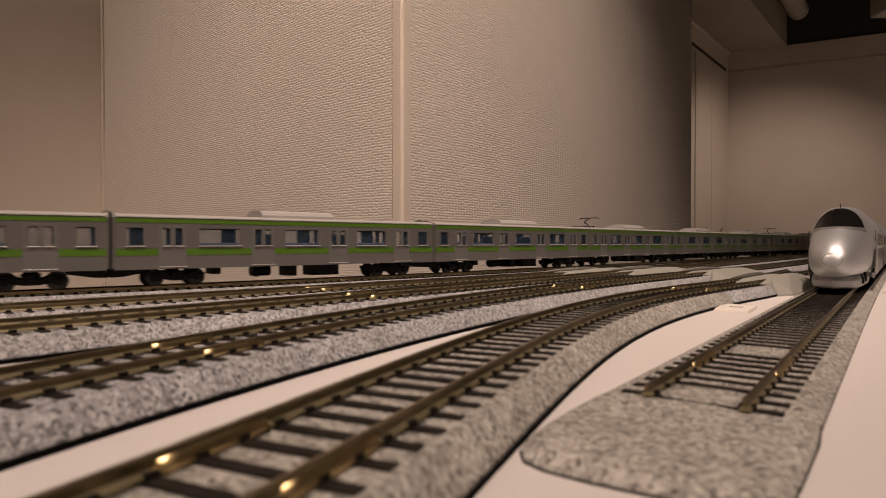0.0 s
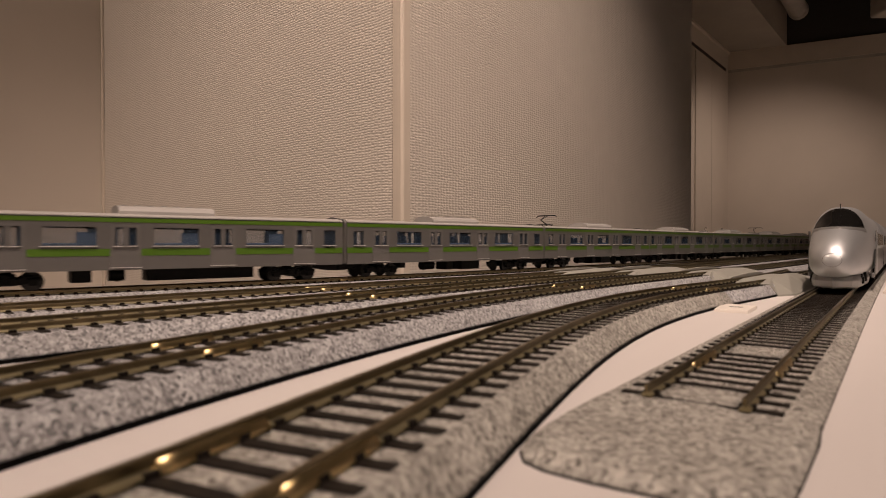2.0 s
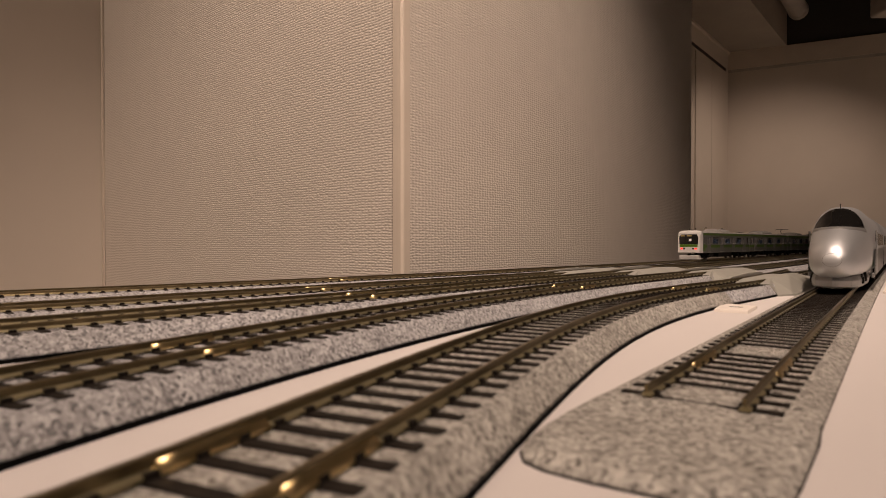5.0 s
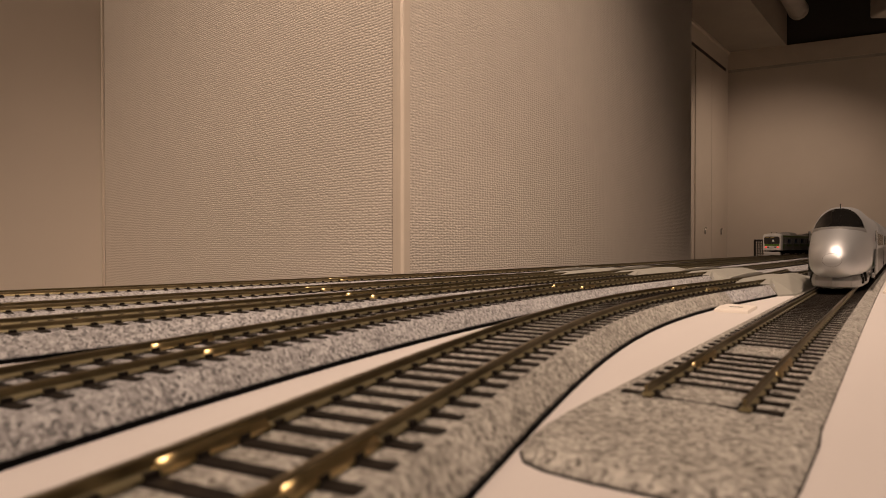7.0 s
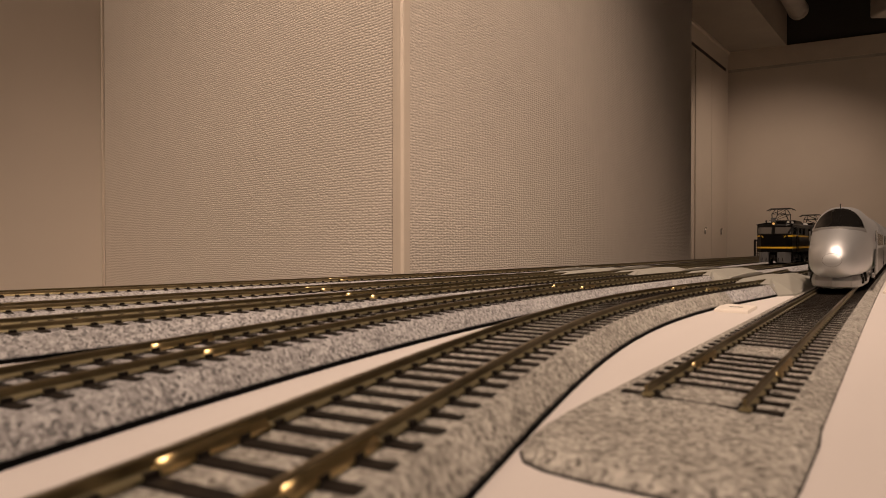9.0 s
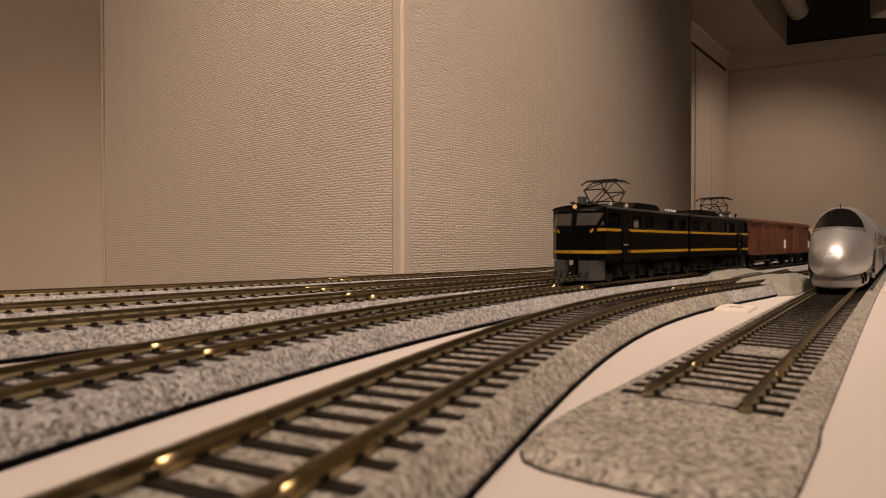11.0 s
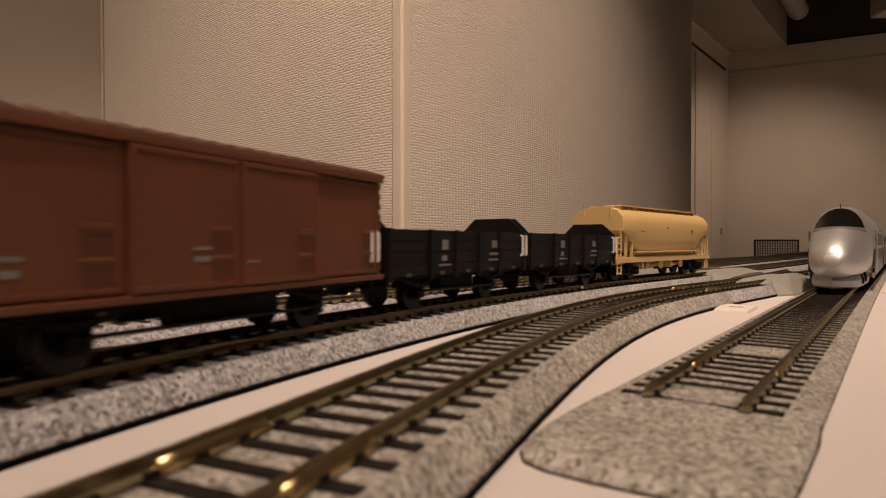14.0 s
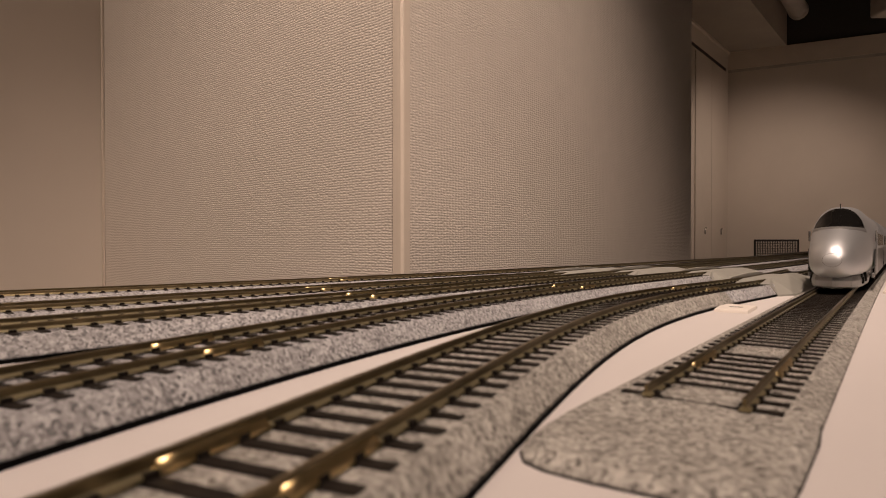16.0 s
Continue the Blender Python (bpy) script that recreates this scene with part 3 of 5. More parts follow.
def commuter_car(cab, panto, label):
    ob = empty("commuter_car", label, "train car", "commuter train cars")
    hl, w = 123.6, 18.4
    front = hl - (11 if cab else 0)
    doors = [-90.75, -30.25, 30.25, 90.75] if not cab else [-92.0, -33.0, 26.0, 85.0]
    leaf = 8.2
    holes, panes = [], []
    for d in doors:
        for a in (-5.9, 1.4):
            panes.append((d + a, d + a + 4.5, 26.4, 37.4))
    for a, b in zip(doors, doors[1:]):
        c = (a + b) / 2
        panes.append((c - 13.6, c + 13.6, 26.4, 37.4))
    panes.append((-hl + 6.0, -hl + 15.5, 26.4, 37.4))
    panes.append((106.0, 109.5, 27.0, 37.0) if cab else (hl - 15.5, hl - 6.0, 26.4, 37.4))
    gaps = [(p[0], p[1], p[2], p[3]) for p in panes]
    for y, s in ((w, 1), (-w, -1)):
        bm = bmesh.new()
        side_with_holes(bm, -hl, front, 11.3, 44.0, gaps, y - 1.0 * s, y)
        sp = part("side_panel", bm, M_STEELGREY, ob)
        for d in doors:
            bm = bmesh.new()
            side_with_holes(bm, d - leaf, d + leaf, 13.0, 39.2, [(d - 5.9, d - 1.4, 26.4, 37.4), (d + 1.4, d + 5.9, 26.4, 37.4)], y + 0.05 * s, y + 0.28 * s)
            box(bm, d - 0.12, d + 0.12, min(y + 0.2 * s, y + 0.36 * s), max(y + 0.2 * s, y + 0.36 * s), 13.0, 39.2)
            dr = part("door", bm, M_DOORGREY, sp, "pair of plain grey sliding doors")
            bm = bmesh.new()
            box(bm, d - leaf - 0.4, d + leaf + 0.4, min(y, y + 1.1 * s), max(y, y + 1.1 * s), 12.5, 12.9, 0.12)
            part("door_step", bm, M_RIM, dr, "bright metal step plate")
        # window rims and panes
        for p in panes:
            bm = bmesh.new()
            side_with_holes(bm, p[0] - 0.3, p[1] + 0.3, p[2] - 0.3, p[3] + 0.3, [p], y + 0.30 * s, y + 0.5 * s)
            wd = part("window_frame", bm, M_DOORGREY, sp, "grey metal window rim")
            bm = bmesh.new()
            box(bm, p[0] - 0.4, p[1] + 1.2, min(y + 0.3 * s, y + 1.2 * s), max(y + 0.3 * s, y + 1.2 * s), p[2] - 0.8, p[2] - 0.3, 0.15)
            part("sill", bm, M_RIM, wd, "bright metal window sill")
            bm = bmesh.new()
            box(bm, p[0], p[1], min(y - 0.7 * s, y - 0.5 * s), max(y - 0.7 * s, y - 0.5 * s), p[2], p[3])
            g = part("pane", bm, M_BLUEGLASS, sp, "blue-tinted window pane")
            g.visible_shadow = False
        cuts = [-hl, *(v for d in doors for v in (d - leaf - 0.5, d + leaf + 0.5)), front]
        for a, b in zip(cuts[::2], cuts[1::2]):
            bm = bmesh.new()
            box(bm, a, b, min(y + 0.02 * s, y + 0.2 * s), max(y + 0.02 * s, y + 0.2 * s), 20.0, 24.3)
            part("stripe", bm, M_GREEN, sp, "yellow-green waist stripe")
        bm = bmesh.new()
        box(bm, -hl, front, min(y + 0.02 * s, y + 0.2 * s), max(y + 0.02 * s, y + 0.2 * s), 40.6, 43.2)
        part("stripe", bm, M_GREEN, sp, "yellow-green stripe under the roof edge")
    # roof with rounded shoulders and a gutter
    prof = [(-18.9, 43.9), (-18.9, 44.5), (-17.6, 45.4), (-12, 46.3), (0, 46.8), (12, 46.3), (17.6, 45.4), (18.9, 44.5), (18.9, 43.9)]
    bm = bmesh.new()
    prism(bm, prof, -hl, front + (4 if cab else 0))
    part("roof", bm, M_ROOFGREY, ob, "light grey ribbed roof")
    bm = bmesh.new()
    c = 0
    pr = [(-14.5, 45.8), (-14.2, 47.8), (-12, 50.0), (-7, 51.4), (0, 51.8), (7, 51.4), (12, 50.0), (14.2, 47.8), (14.5, 45.8)]
    prism(bm, pr, c - 29, c + 29)
    for i in range(7):
        box(bm, c - 25 + i * 8, c - 22 + i * 8, -6, 6, 51.4, 52.1)
    part("air_conditioner", bm, M_ROOFGREY, ob, "rounded grey roof cooling unit")
    # ends, floor, seats, running gear
    bm = bmesh.new()
    box(bm, -hl, -hl + 1.0, -17.3, 17.3, 11.3, 44)
    part("end_panel", bm, M_STEELGREY, ob)
    for e in ((-1,) if cab else (-1, 1)):
        bm = bmesh.new()
        prism(bm, [(-16.4, 12.4), (16.4, 12.4), (16.8, 43.5), (14.5, 46.4), (0, 48.4), (-14.5, 46.4), (-16.8, 43.5)], min(e * hl, e * (hl + 1.3)), max(e * hl, e * (hl + 1.3)))
        part("gangway", bm, M_GANGWAY, ob, "grey corridor plate between cars")
        bm = bmesh.new()
        prism(bm, [(hl - 22, 11.4), (hl - 20, 9.0), (hl - 6, 6.6), (hl + 1.2, 6.4), (hl + 1.2, 11.4)] if e > 0 else [(-hl + 22, 11.4), (-hl + 20, 9.0), (-hl + 6, 6.6), (-hl - 1.2, 6.4), (-hl - 1.2, 11.4)], -8, 8, "y")
        part("drawbar_beam", bm, M_BOGIE, ob, "black beam under the car end")
    bm = bmesh.new()
    box(bm, -hl + 1, front - 1, -17.2, 17.2, 11.5, 13.5)
    part("floor_pan", bm, M_BOGIE, ob)
    for a, b in zip(doors, doors[1:]):
        bm = bmesh.new()
        for y in (-14, 14):
            box(bm, a + 9, b - 9, y - 3, y + 3, 13.5, 27.8, 0.6)
            box(bm, a + 9.0, a + 10.0, y - 3, y + 3, 13.5, 34)
            box(bm, b - 10.0, b - 9.0, y - 3, y + 3, 13.5, 34)
        box(bm, a + 12, a + 26, 14.8, 17.0, 27.0, 34.5, 0.5)
        part("bench", bm, M_SEAT, ob, "dark blue bench seats")
    if not cab:
        bm = bmesh.new()
        box(bm, hl - 1, hl, -17.3, 17.3, 11.3, 44)
        part("end_panel", bm, M_STEELGREY, ob)
    else:
        bm = bmesh.new()
        rings = []
        for x, hw, zt, zb in ((front, 18.9, 48.4, 11.3), (front + 5, 18.8, 48.0, 11.3), (front + 9, 18.2, 46.6, 11.6), (front + 11.0, 17.2, 44.4, 12.4)):
            rings.append([(x, -hw, zb), (x, hw, zb), (x, hw, zt - 5), (x, hw * 0.9, zt - 1.6), (x, hw * 0.55, zt), (x, -hw * 0.55, zt), (x, -hw * 0.9, zt - 1.6), (x, -hw, zt - 5)])
        loft(bm, rings)
        mask = part("cab_mask", bm, M_WHITEFACE, ob, "white moulded cab front")
        f = front + 11.0
        bm = bmesh.new()
        prism(bm, [(-15.0, 25.5), (15.0, 25.5), (15.2, 37.6), (12.6, 41.6), (-12.6, 41.6), (-15.2, 37.6)], f - 0.3, f + 0.25)
        part("windscreen", bm, M_DARKGLASS, mask, "black glass cab windscreen")
        bm = bmesh.new()
        box(bm, f + 0.2, f + 0.5, -12.5, -6.0, 38.4, 40.2)
        box(bm, f + 0.2, f + 0.5, -3.2, 5.0, 38.4, 40.2)
        part("destination_panel", bm, M_LAMPOFF, mask, "amber destination panels")
        bm = bmesh.new()
        box(bm, f + 0.2, f + 0.45, 0.5, 4.5, 30.5, 34.5)
        part("notice", bm, M_HOOK, mask, "white card behind the glass")
        bm = bmesh.new()
        bar(bm, (f + 0.5, -8, 26), (f + 0.5, 1, 29.5), 0.3)
        part("wiper", bm, M_BOGIE, mask)
        bm = bmesh.new()
        box(bm, f - 0.2, f + 0.2, -14.3, 14.3, 21.2, 25.3)
        part("stripe", bm, M_GREEN, mask, "yellow-green band under the windscreen")
        for y in (-13.2, 9.4):
            bm = bmesh.new()
            box(bm, f - 0.2, f + 0.3, y, y + 3.8, 17.2, 19.8, 0.3)
            part("tail_lamp", bm, M_RED, mask, "lit red tail lamp")
            bm = bmesh.new()
            x2 = y + (4.2 if y < 0 else -4.2)
            box(bm, f - 0.2, f + 0.2, x2, x2 + 3.6, 17.2, 19.8, 0.3)
            part("headlamp", bm, M_DARKGLASS, mask)
        for y, s in ((18.4, 1), (-18.4, -1)):
            bm = bmesh.new()
            side_with_holes(bm, 102.6, 111.0, 13.0, 39.2, [(105.6, 109.9, 26.6, 37.4)], y + 0.22 * s, y + 0.5 * s)
            cd = part("crew_door", bm, M_DOORGREY, ob, "grey crew door with a green lower half")
            bm = bmesh.new()
            box(bm, 103.0, 110.6, min(y + 0.5 * s, y + 0.6 * s), max(y + 0.5 * s, y + 0.6 * s), 14.6, 26.0)
            part("green_panel", bm, M_GREEN, cd, "yellow-green lower door panel")
        bm = bmesh.new()
        prism(bm, [(front - 1, 1.2), (front + 9.5, 1.2), (front + 11, 7.5), (front + 8, 8.2), (front - 1, 6.4)], -15.5, 15.5, "y")
        part("snow_guard", bm, M_WHITEFACE, ob, "white plough guard under the cab")
        bm = bmesh.new()
        for y in (-5, 5):
            cyl(bm, (front - 6, y, 46), (front - 6, y, 51), 0.5, seg=8)
            cyl(bm, (front - 6, y, 50), (front - 6, y, 51.5), 0.8, seg=8)
        part("aerial", bm, M_PANTO, ob, "small roof aerials")
    for x in (-86, 86):
        bogie(ob, x)
    cases = ((-58, 12, 3.4), (43, 54, 3.6)) if cab else ((13, 37, 3.0), (-7, 1, 3.2), (-62, -56, 6.4))
    for a, b, z in cases:
        bm = bmesh.new()
        box(bm, a, b, -7.5, 7.5, z, 11.6, 0.5)
        part("underfloor_case", bm, M_BOGIE, ob, "black underfloor equipment case")
    x0 = 24 if cab else -32
    bm = bmesh.new()
    cyl(bm, (x0, 0, 7.6), (x0 + (9 if cab else 14), 0, 7.6), 3.9, seg=14)
    box(bm, x0 + 3, x0 + 5, -1, 1, 3.2, 11.6)
    part("air_tank", bm, M_BOGIE, ob, "black round underfloor tank")
    coupler(ob, -hl)
    coupler(ob, hl - (3 if cab else 0))
    if panto:
        single_arm_pantograph(ob, -98, 46.6)
    return ob


LBL = "satin grey commuter car with yellow-green stripes and sliding doors"
car_tail = commuter_car(True, False, "commuter cab car with white front, green stripes and red tail lamps")
car_plain = commuter_car(False, False, LBL)
car_panto = commuter_car(False, True, "grey and green commuter car with a roof pantograph")
commuter_cars = [car_tail, car_plain, car_panto]
for i in range(3, 10):
    commuter_cars.append(copy_thing(car_panto if i in (5, 8) else car_plain, pose(0, 0, 0)))
# ---- goods train ----


def diamond_pantograph(parent, x, z, top=16.0):
    bm = bmesh.new()
    box(bm, x - 13, x + 13, -9.5, -8.7, z + 2.2, z + 2.9)
    box(bm, x - 13, x + 13, 8.7, 9.5, z + 2.2, z + 2.9)
    for a in (-12, 12):
        box(bm, x + a - 0.5, x + a + 0.5, -9.5, 9.5, z + 2.2, z + 2.9)
    for s in (-1, 1):
        for y in (-8.5, 8.5):
            bar(bm, (x + 4 * s, y * 0.95, z + 2.9), (x + 14 * s, y * 0.8, z + 2.9 + top * 0.45), 0.5)
            bar(bm, (x + 14 * s, y * 0.8, z + 2.9 + top * 0.45), (x + 4.5 * s, y * 0.55, z + top), 0.4)
        bar(bm, (x + 14 * s, -7, z + 2.9 + top * 0.45), (x + 14 * s, 7, z + 2.9 + top * 0.45), 0.4)
        bar(bm, (x + 14 * s, -7, z + 2.9 + top * 0.45), (x + 4.5 * s, 4.5, z + top), 0.3)
        bar(bm, (x + 4 * s, -8, z + 2.9), (x + 14 * s, 7, z + 2.9 + top * 0.45), 0.3)
        bar(bm, (x + 4.5 * s, -10, z + top + 0.4), (x + 4.5 * s, 10, z + top + 0.4), 0.65)
        for y in (-1, 1):
            bar(bm, (x + 4.5 * s, y * 10, z + top + 0.4), (x + 4.5 * s, y * 14, z + top - 1.8), 0.45)
    for y in (-5, 5):
        bar(bm, (x - 4.5, y, z + top), (x + 4.5, y, z + top), 0.4)
    p = part("pantograph", bm, M_PANTO, parent, "raised diamond pantograph of dark wire")
    for a in (-11, 11):
        for y in (-9, 9):
            bm = bmesh.new()
            cyl(bm, (x + a, y, z - 1.0), (x + a, y, z + 2.3), 1.0, seg=10)
            cyl(bm, (x + a, y, z + 0.4), (x + a, y, z + 1.2), 1.5, seg=10)
            part("insulator", bm, M_INSUL, p, "white ceramic insulator")


def loco_unit():
    """One half of the twin-unit locomotive; its cab is at +x."""
    ob = empty("electric_locomotive", "black twin-unit electric locomotive with two yellow lines", "locomotive", "locomotive halves")
    a, f, w = -67.0, 62.6, 17.4
    panes = [(-61, -50, 32.8, 40.2), (-38, -27, 32.8, 40.2), (-3, 8, 32.8, 40.2), (16, 27, 32.8, 40.2), (46.0, 59.5, 32.8, 41.0)]
    door = (34.5, 42.5, 13.4, 41.5)
    for y, s in ((w, 1), (-w, -1)):
        bm = bmesh.new()
        side_with_holes(bm, a, f, 13.4, 43.2, panes, y - 1.0 * s, y)
        sp = part("side_panel", bm, M_LOCO, ob)
        for p in panes:
            bm = bmesh.new()
            box(bm, p[0], p[1], min(y - 0.7 * s, y - 0.45 * s), max(y - 0.7 * s, y - 0.45 * s), p[2], p[3])
            g = part("pane", bm, M_GLASS, sp, "window pane")
            g.visible_shadow = False
            bm = bmesh.new()
            side_with_holes(bm, p[0] - 0.5, p[1] + 0.5, p[2] - 0.5, p[3] + 0.5, [p], y + 0.02 * s, y + 0.3 * s)
            part("window_frame", bm, M_LOCO, sp)
        bm = bmesh.new()
        side_with_holes(bm, door[0], door[1], door[2], door[3], [(36, 41, 33, 40)], y + 0.02 * s, y + 0.3 * s)
        part("cab_door", bm, M_LOCO, sp, "black cab side door")
        bm = bmesh.new()
        for x in (33.4, 43.4):
            bar(bm, (x, y + 0.9 * s, 16), (x, y + 0.9 * s, 31), 0.35)
        box(bm, 34.5, 42.5, min(y, y + 1.6 * s), max(y, y + 1.6 * s), 12.4, 13.4)
        part("handrail", bm, M_LOCO, sp)
        for x0, x1 in ((a, 33.0), (43.8, f)):
            bm = bmesh.new()
            box(bm, x0, x1, min(y + 0.02 * s, y + 0.22 * s), max(y + 0.02 * s, y + 0.22 * s), 30.2, 31.8)
            part("line", bm, M_YELLOW, sp, "yellow painted line")
        bm = bmesh.new()
        box(bm, a, f, min(y + 0.02 * s, y + 0.24 * s), max(y + 0.02 * s, y + 0.24 * s), 17.3, 19.1)
        part("line", bm, M_YELLOW, sp, "yellow painted line")
        bm = bmesh.new()
        box(bm, 34.6, 40.6, min(y + 0.3 * s, y + 0.45 * s), max(y + 0.3 * s, y + 0.45 * s), 21.8, 22.8)
        part("number_plate", bm, M_MARK, sp, "pale metal plate bar")
    # nose: three facets in plan, with sloping windscreens
    plan_lo = [(f, -w), (f + 4.6, -w * 0.72), (f + 6.6, 0), (f + 4.6, w * 0.72), (f, w)]
    plan_hi = [(f, -w), (f + 3.0, -w * 0.72), (f + 4.8, 0), (f + 3.0, w * 0.72), (f, w)]
    bm = bmesh.new()
    rings = [[(x, y, 13.4) for x, y in plan_lo], [(x, y, 31.8) for x, y in plan_lo], [(x, y, 42.0) for x, y in plan_hi], [(f + (x - f) * 0.7, y * 0.96, 44.2) for x, y in plan_hi]]
    loft(bm, rings)
    nose = part("cab_nose", bm, M_LOCO, ob, "black angled cab front")

    def on_nose(t, z):
        """A point of the front: t from -1 to 1 across."""
        k = min(max((z - 31.8) / 10.2, 0), 1)
        pl = [tuple(p[i] * (1 - k) + q[i] * k for i in (0, 1)) for p, q in zip(plan_lo, plan_hi)]
        u = (t + 1) * 2
        i = min(int(u), 3)
        d = u - i
        return Vector((pl[i][0] * (1 - d) + pl[i + 1][0] * d, pl[i][1] * (1 - d) + pl[i + 1][1] * d, z))

    def plate(name, ts, z0, z1, out, mat, label):
        bm = bmesh.new()
        lo = [on_nose(t, z0) for t in ts]
        hi = [on_nose(t, z1) for t in ts]
        for p in lo + hi:
            p.x += out
        inn = [p - Vector((0.8, 0, 0)) for p in lo], [p - Vector((0.8, 0, 0)) for p in hi]
        for i in range(len(ts) - 1):
            vs = [bm.verts.new(v) for v in (lo[i], lo[i + 1], hi[i + 1], hi[i], inn[0][i], inn[0][i + 1], inn[1][i + 1], inn[1][i])]
            for fce in ((0, 1, 2, 3), (4, 7, 6, 5), (0, 4, 5, 1), (3, 2, 6, 7), (0, 3, 7, 4), (1, 5, 6, 2)):
                bm.faces.new([vs[j] for j in fce])
        bmesh.ops.recalc_face_normals(bm, faces=bm.faces[:])
        return part(name, bm, mat, nose, label)
    for t0, t1 in ((-0.90, -0.07), (0.07, 0.90)):
        plate("windscreen", (t0, -0.5 if t0 < 0 else 0.5, t1), 33.6, 40.6, 0.15, M_SCREEN, "cab windscreen pane")
    plate("line", (-1, -0.5, 0, 0.5, 1), 17.3, 19.1, 0.25, M_YELLOW, "yellow painted line")
    for sgn in (-1, 1):
        plate("line", tuple(sorted((sgn * 1.0, sgn * 0.7, sgn * 0.45))), 30.2, 31.8, 0.25, M_YELLOW, "yellow line dipping at the front")
        plate("line", tuple(sorted((sgn * 0.45, sgn * 0.40))), 29.4, 30.9, 0.25, M_YELLOW, "yellow line dipping at the front")
    bm = bmesh.new()
    cyl(bm, (f - 1, 0, 44.6), (f + 4.6, 0, 44.6), 2.2, seg=18)
    hl = part("headlamp", bm, M_LOCO, nose, "round roof headlamp")
    bm = bmesh.new()
    cyl(bm, (f + 4.5, 0, 44.6), (f + 5.0, 0, 44.6), 1.35, seg=18)
    part("lens", bm, M_WARM, hl, "lit warm lamp lens")
    # roof
    bm = bmesh.new()
    prism(bm, [(-17.9, 43.0), (-17.9, 43.7), (-16, 44.7), (-9, 45.8), (0, 46.1), (9, 45.8), (16, 44.7), (17.9, 43.7), (17.9, 43.0)], a, f)
    part("roof", bm, M_LOCO, ob, "black curved roof with gutter")
    bm = bmesh.new()
    prism(bm, [(-34, 45.0), (-29, 49.0), (6, 49.4), (14, 45.0)], -10, 10, "y")
    rh = part("roof_hatch", bm, M_LOCO, ob, "raised black roof housing")
    for k in range(9):
        x = -27 + k * 3.8
        bm = bmesh.new()
        prism(bm, [(x, 48.9), (x + 2.6, 48.9), (x + 2.6, 49.7), (x + 0.6, 49.7)], -9.2, 9.2, "y")
        part("louvre", bm, M_LOCO, rh)
    bm = bmesh.new()
    box(bm, 50, 54.5, -5.5, -1.5, 45.5, 51.5, 0.4)
    part("roof_box", bm, M_SKIRT, ob, "small grey box on the cab roof")
    for y in (-17.95, 17.95):
        bm = bmesh.new()
        bar(bm, (a, y, 43.7), (f, y, 43.7), 0.5)
        part("gutter", bm, M_SKIRT, ob, "grey rain gutter along the roof edge")
    bm = bmesh.new()
    for i in range(4):
        x = -60 + i * 5.5
        cyl(bm, (x, 10, 44.8), (x, 10, 47.6), 0.8, seg=8)
        cyl(bm, (x, 10, 46.0), (x, 10, 46.6), 1.3, seg=8)
    part("insulator", bm, M_INSUL, ob, "row of pale roof insulators")
    bm = bmesh.new()
    cyl(bm, (50, -11, 44), (50, -11, 49), 0.8, seg=8)
    cyl(bm, (50, -11, 48), (53, -11, 48), 0.6, seg=8)
    part("whistle", bm, M_PANTO, ob)
    diamond_pantograph(ob, 30, 46.0)
    # end, floor, dark interior
    bm = bmesh.new()
    box(bm, a, a + 1, -16.4, 16.4, 13.4, 43.5)
    part("end_panel", bm, M_LOCO, ob)
    bm = bmesh.new()
    box(bm, a + 1.5, f - 14, -10, 10, 14.2, 31)
    box(bm, a + 1, f - 1, -16.3, 16.3, 13.2, 14.2)
    part("machine_room", bm, M_BOGIE, ob)
    bm = bmesh.new()
    box(bm, a - 1.0, a, -5, 5, 14, 40, 0.3)
    part("gangway", bm, M_BOGIE, ob)
    # two bogies with side frames, wheels, pilot
    for x in (-36, 26):
        bm = bmesh.new()
        for y in (-14.5, 14.5):
            prism(bm, [(x - 25, 5.5), (x - 25, 9), (x - 14, 10.5), (x + 14, 10.5), (x + 25, 9), (x + 25, 5.5), (x + 17, 4), (x + 8, 6), (x - 8, 6), (x - 17, 4)], min(y, y * 0.9), max(y, y * 0.9), "y")
            for d in (-16, 16):
                box(bm, x + d - 3.6, x + d + 3.6, min(y * 0.88, y * 1.06), max(y * 0.88, y * 1.06), 3.2, 8.6, 0.5)
                for e in (-5.6, 5.6):
                    cyl(bm, (x + d + e, y, 5.8), (x + d + e, y, 9.6), 1.2, seg=8)
            bar(bm, (x - 24, y, 3.4), (x + 24, y, 3.4), 0.5)
        box(bm, x - 22, x + 22, -12, 12, 7, 13.2)
        bg = part("bogie", bm, M_BOGIE, ob, "black two-axle bogie")
        wheels(bg, (x - 16, x + 16), 6.6)
    bm = bmesh.new()
    for sgn in (-1, 1):
        prism(bm, [(f - 2, sgn * 15.8), (f + 8.5, sgn * 11.5), (f + 8.5, sgn * 4.5), (f + 3, sgn * 4.5), (f - 2, sgn * 9)], 2.0, 13.2, "z")
    part("pilot", bm, M_SKIRT, ob, "grey pilot plates with steps")
    bm = bmesh.new()
    for k in range(6):
        y = -10 + k * 4
        bar(bm, (f + 9, y, 7), (f + 10.4, y, 3.5), 0.45)
    part("brake_hose", bm, M_BOGIE, ob)
    coupler(ob, f + 7)
    return ob


M_SCREEN = glass_material("clear_dark_screen", (0.06, 0.055, 0.05), 0.08)


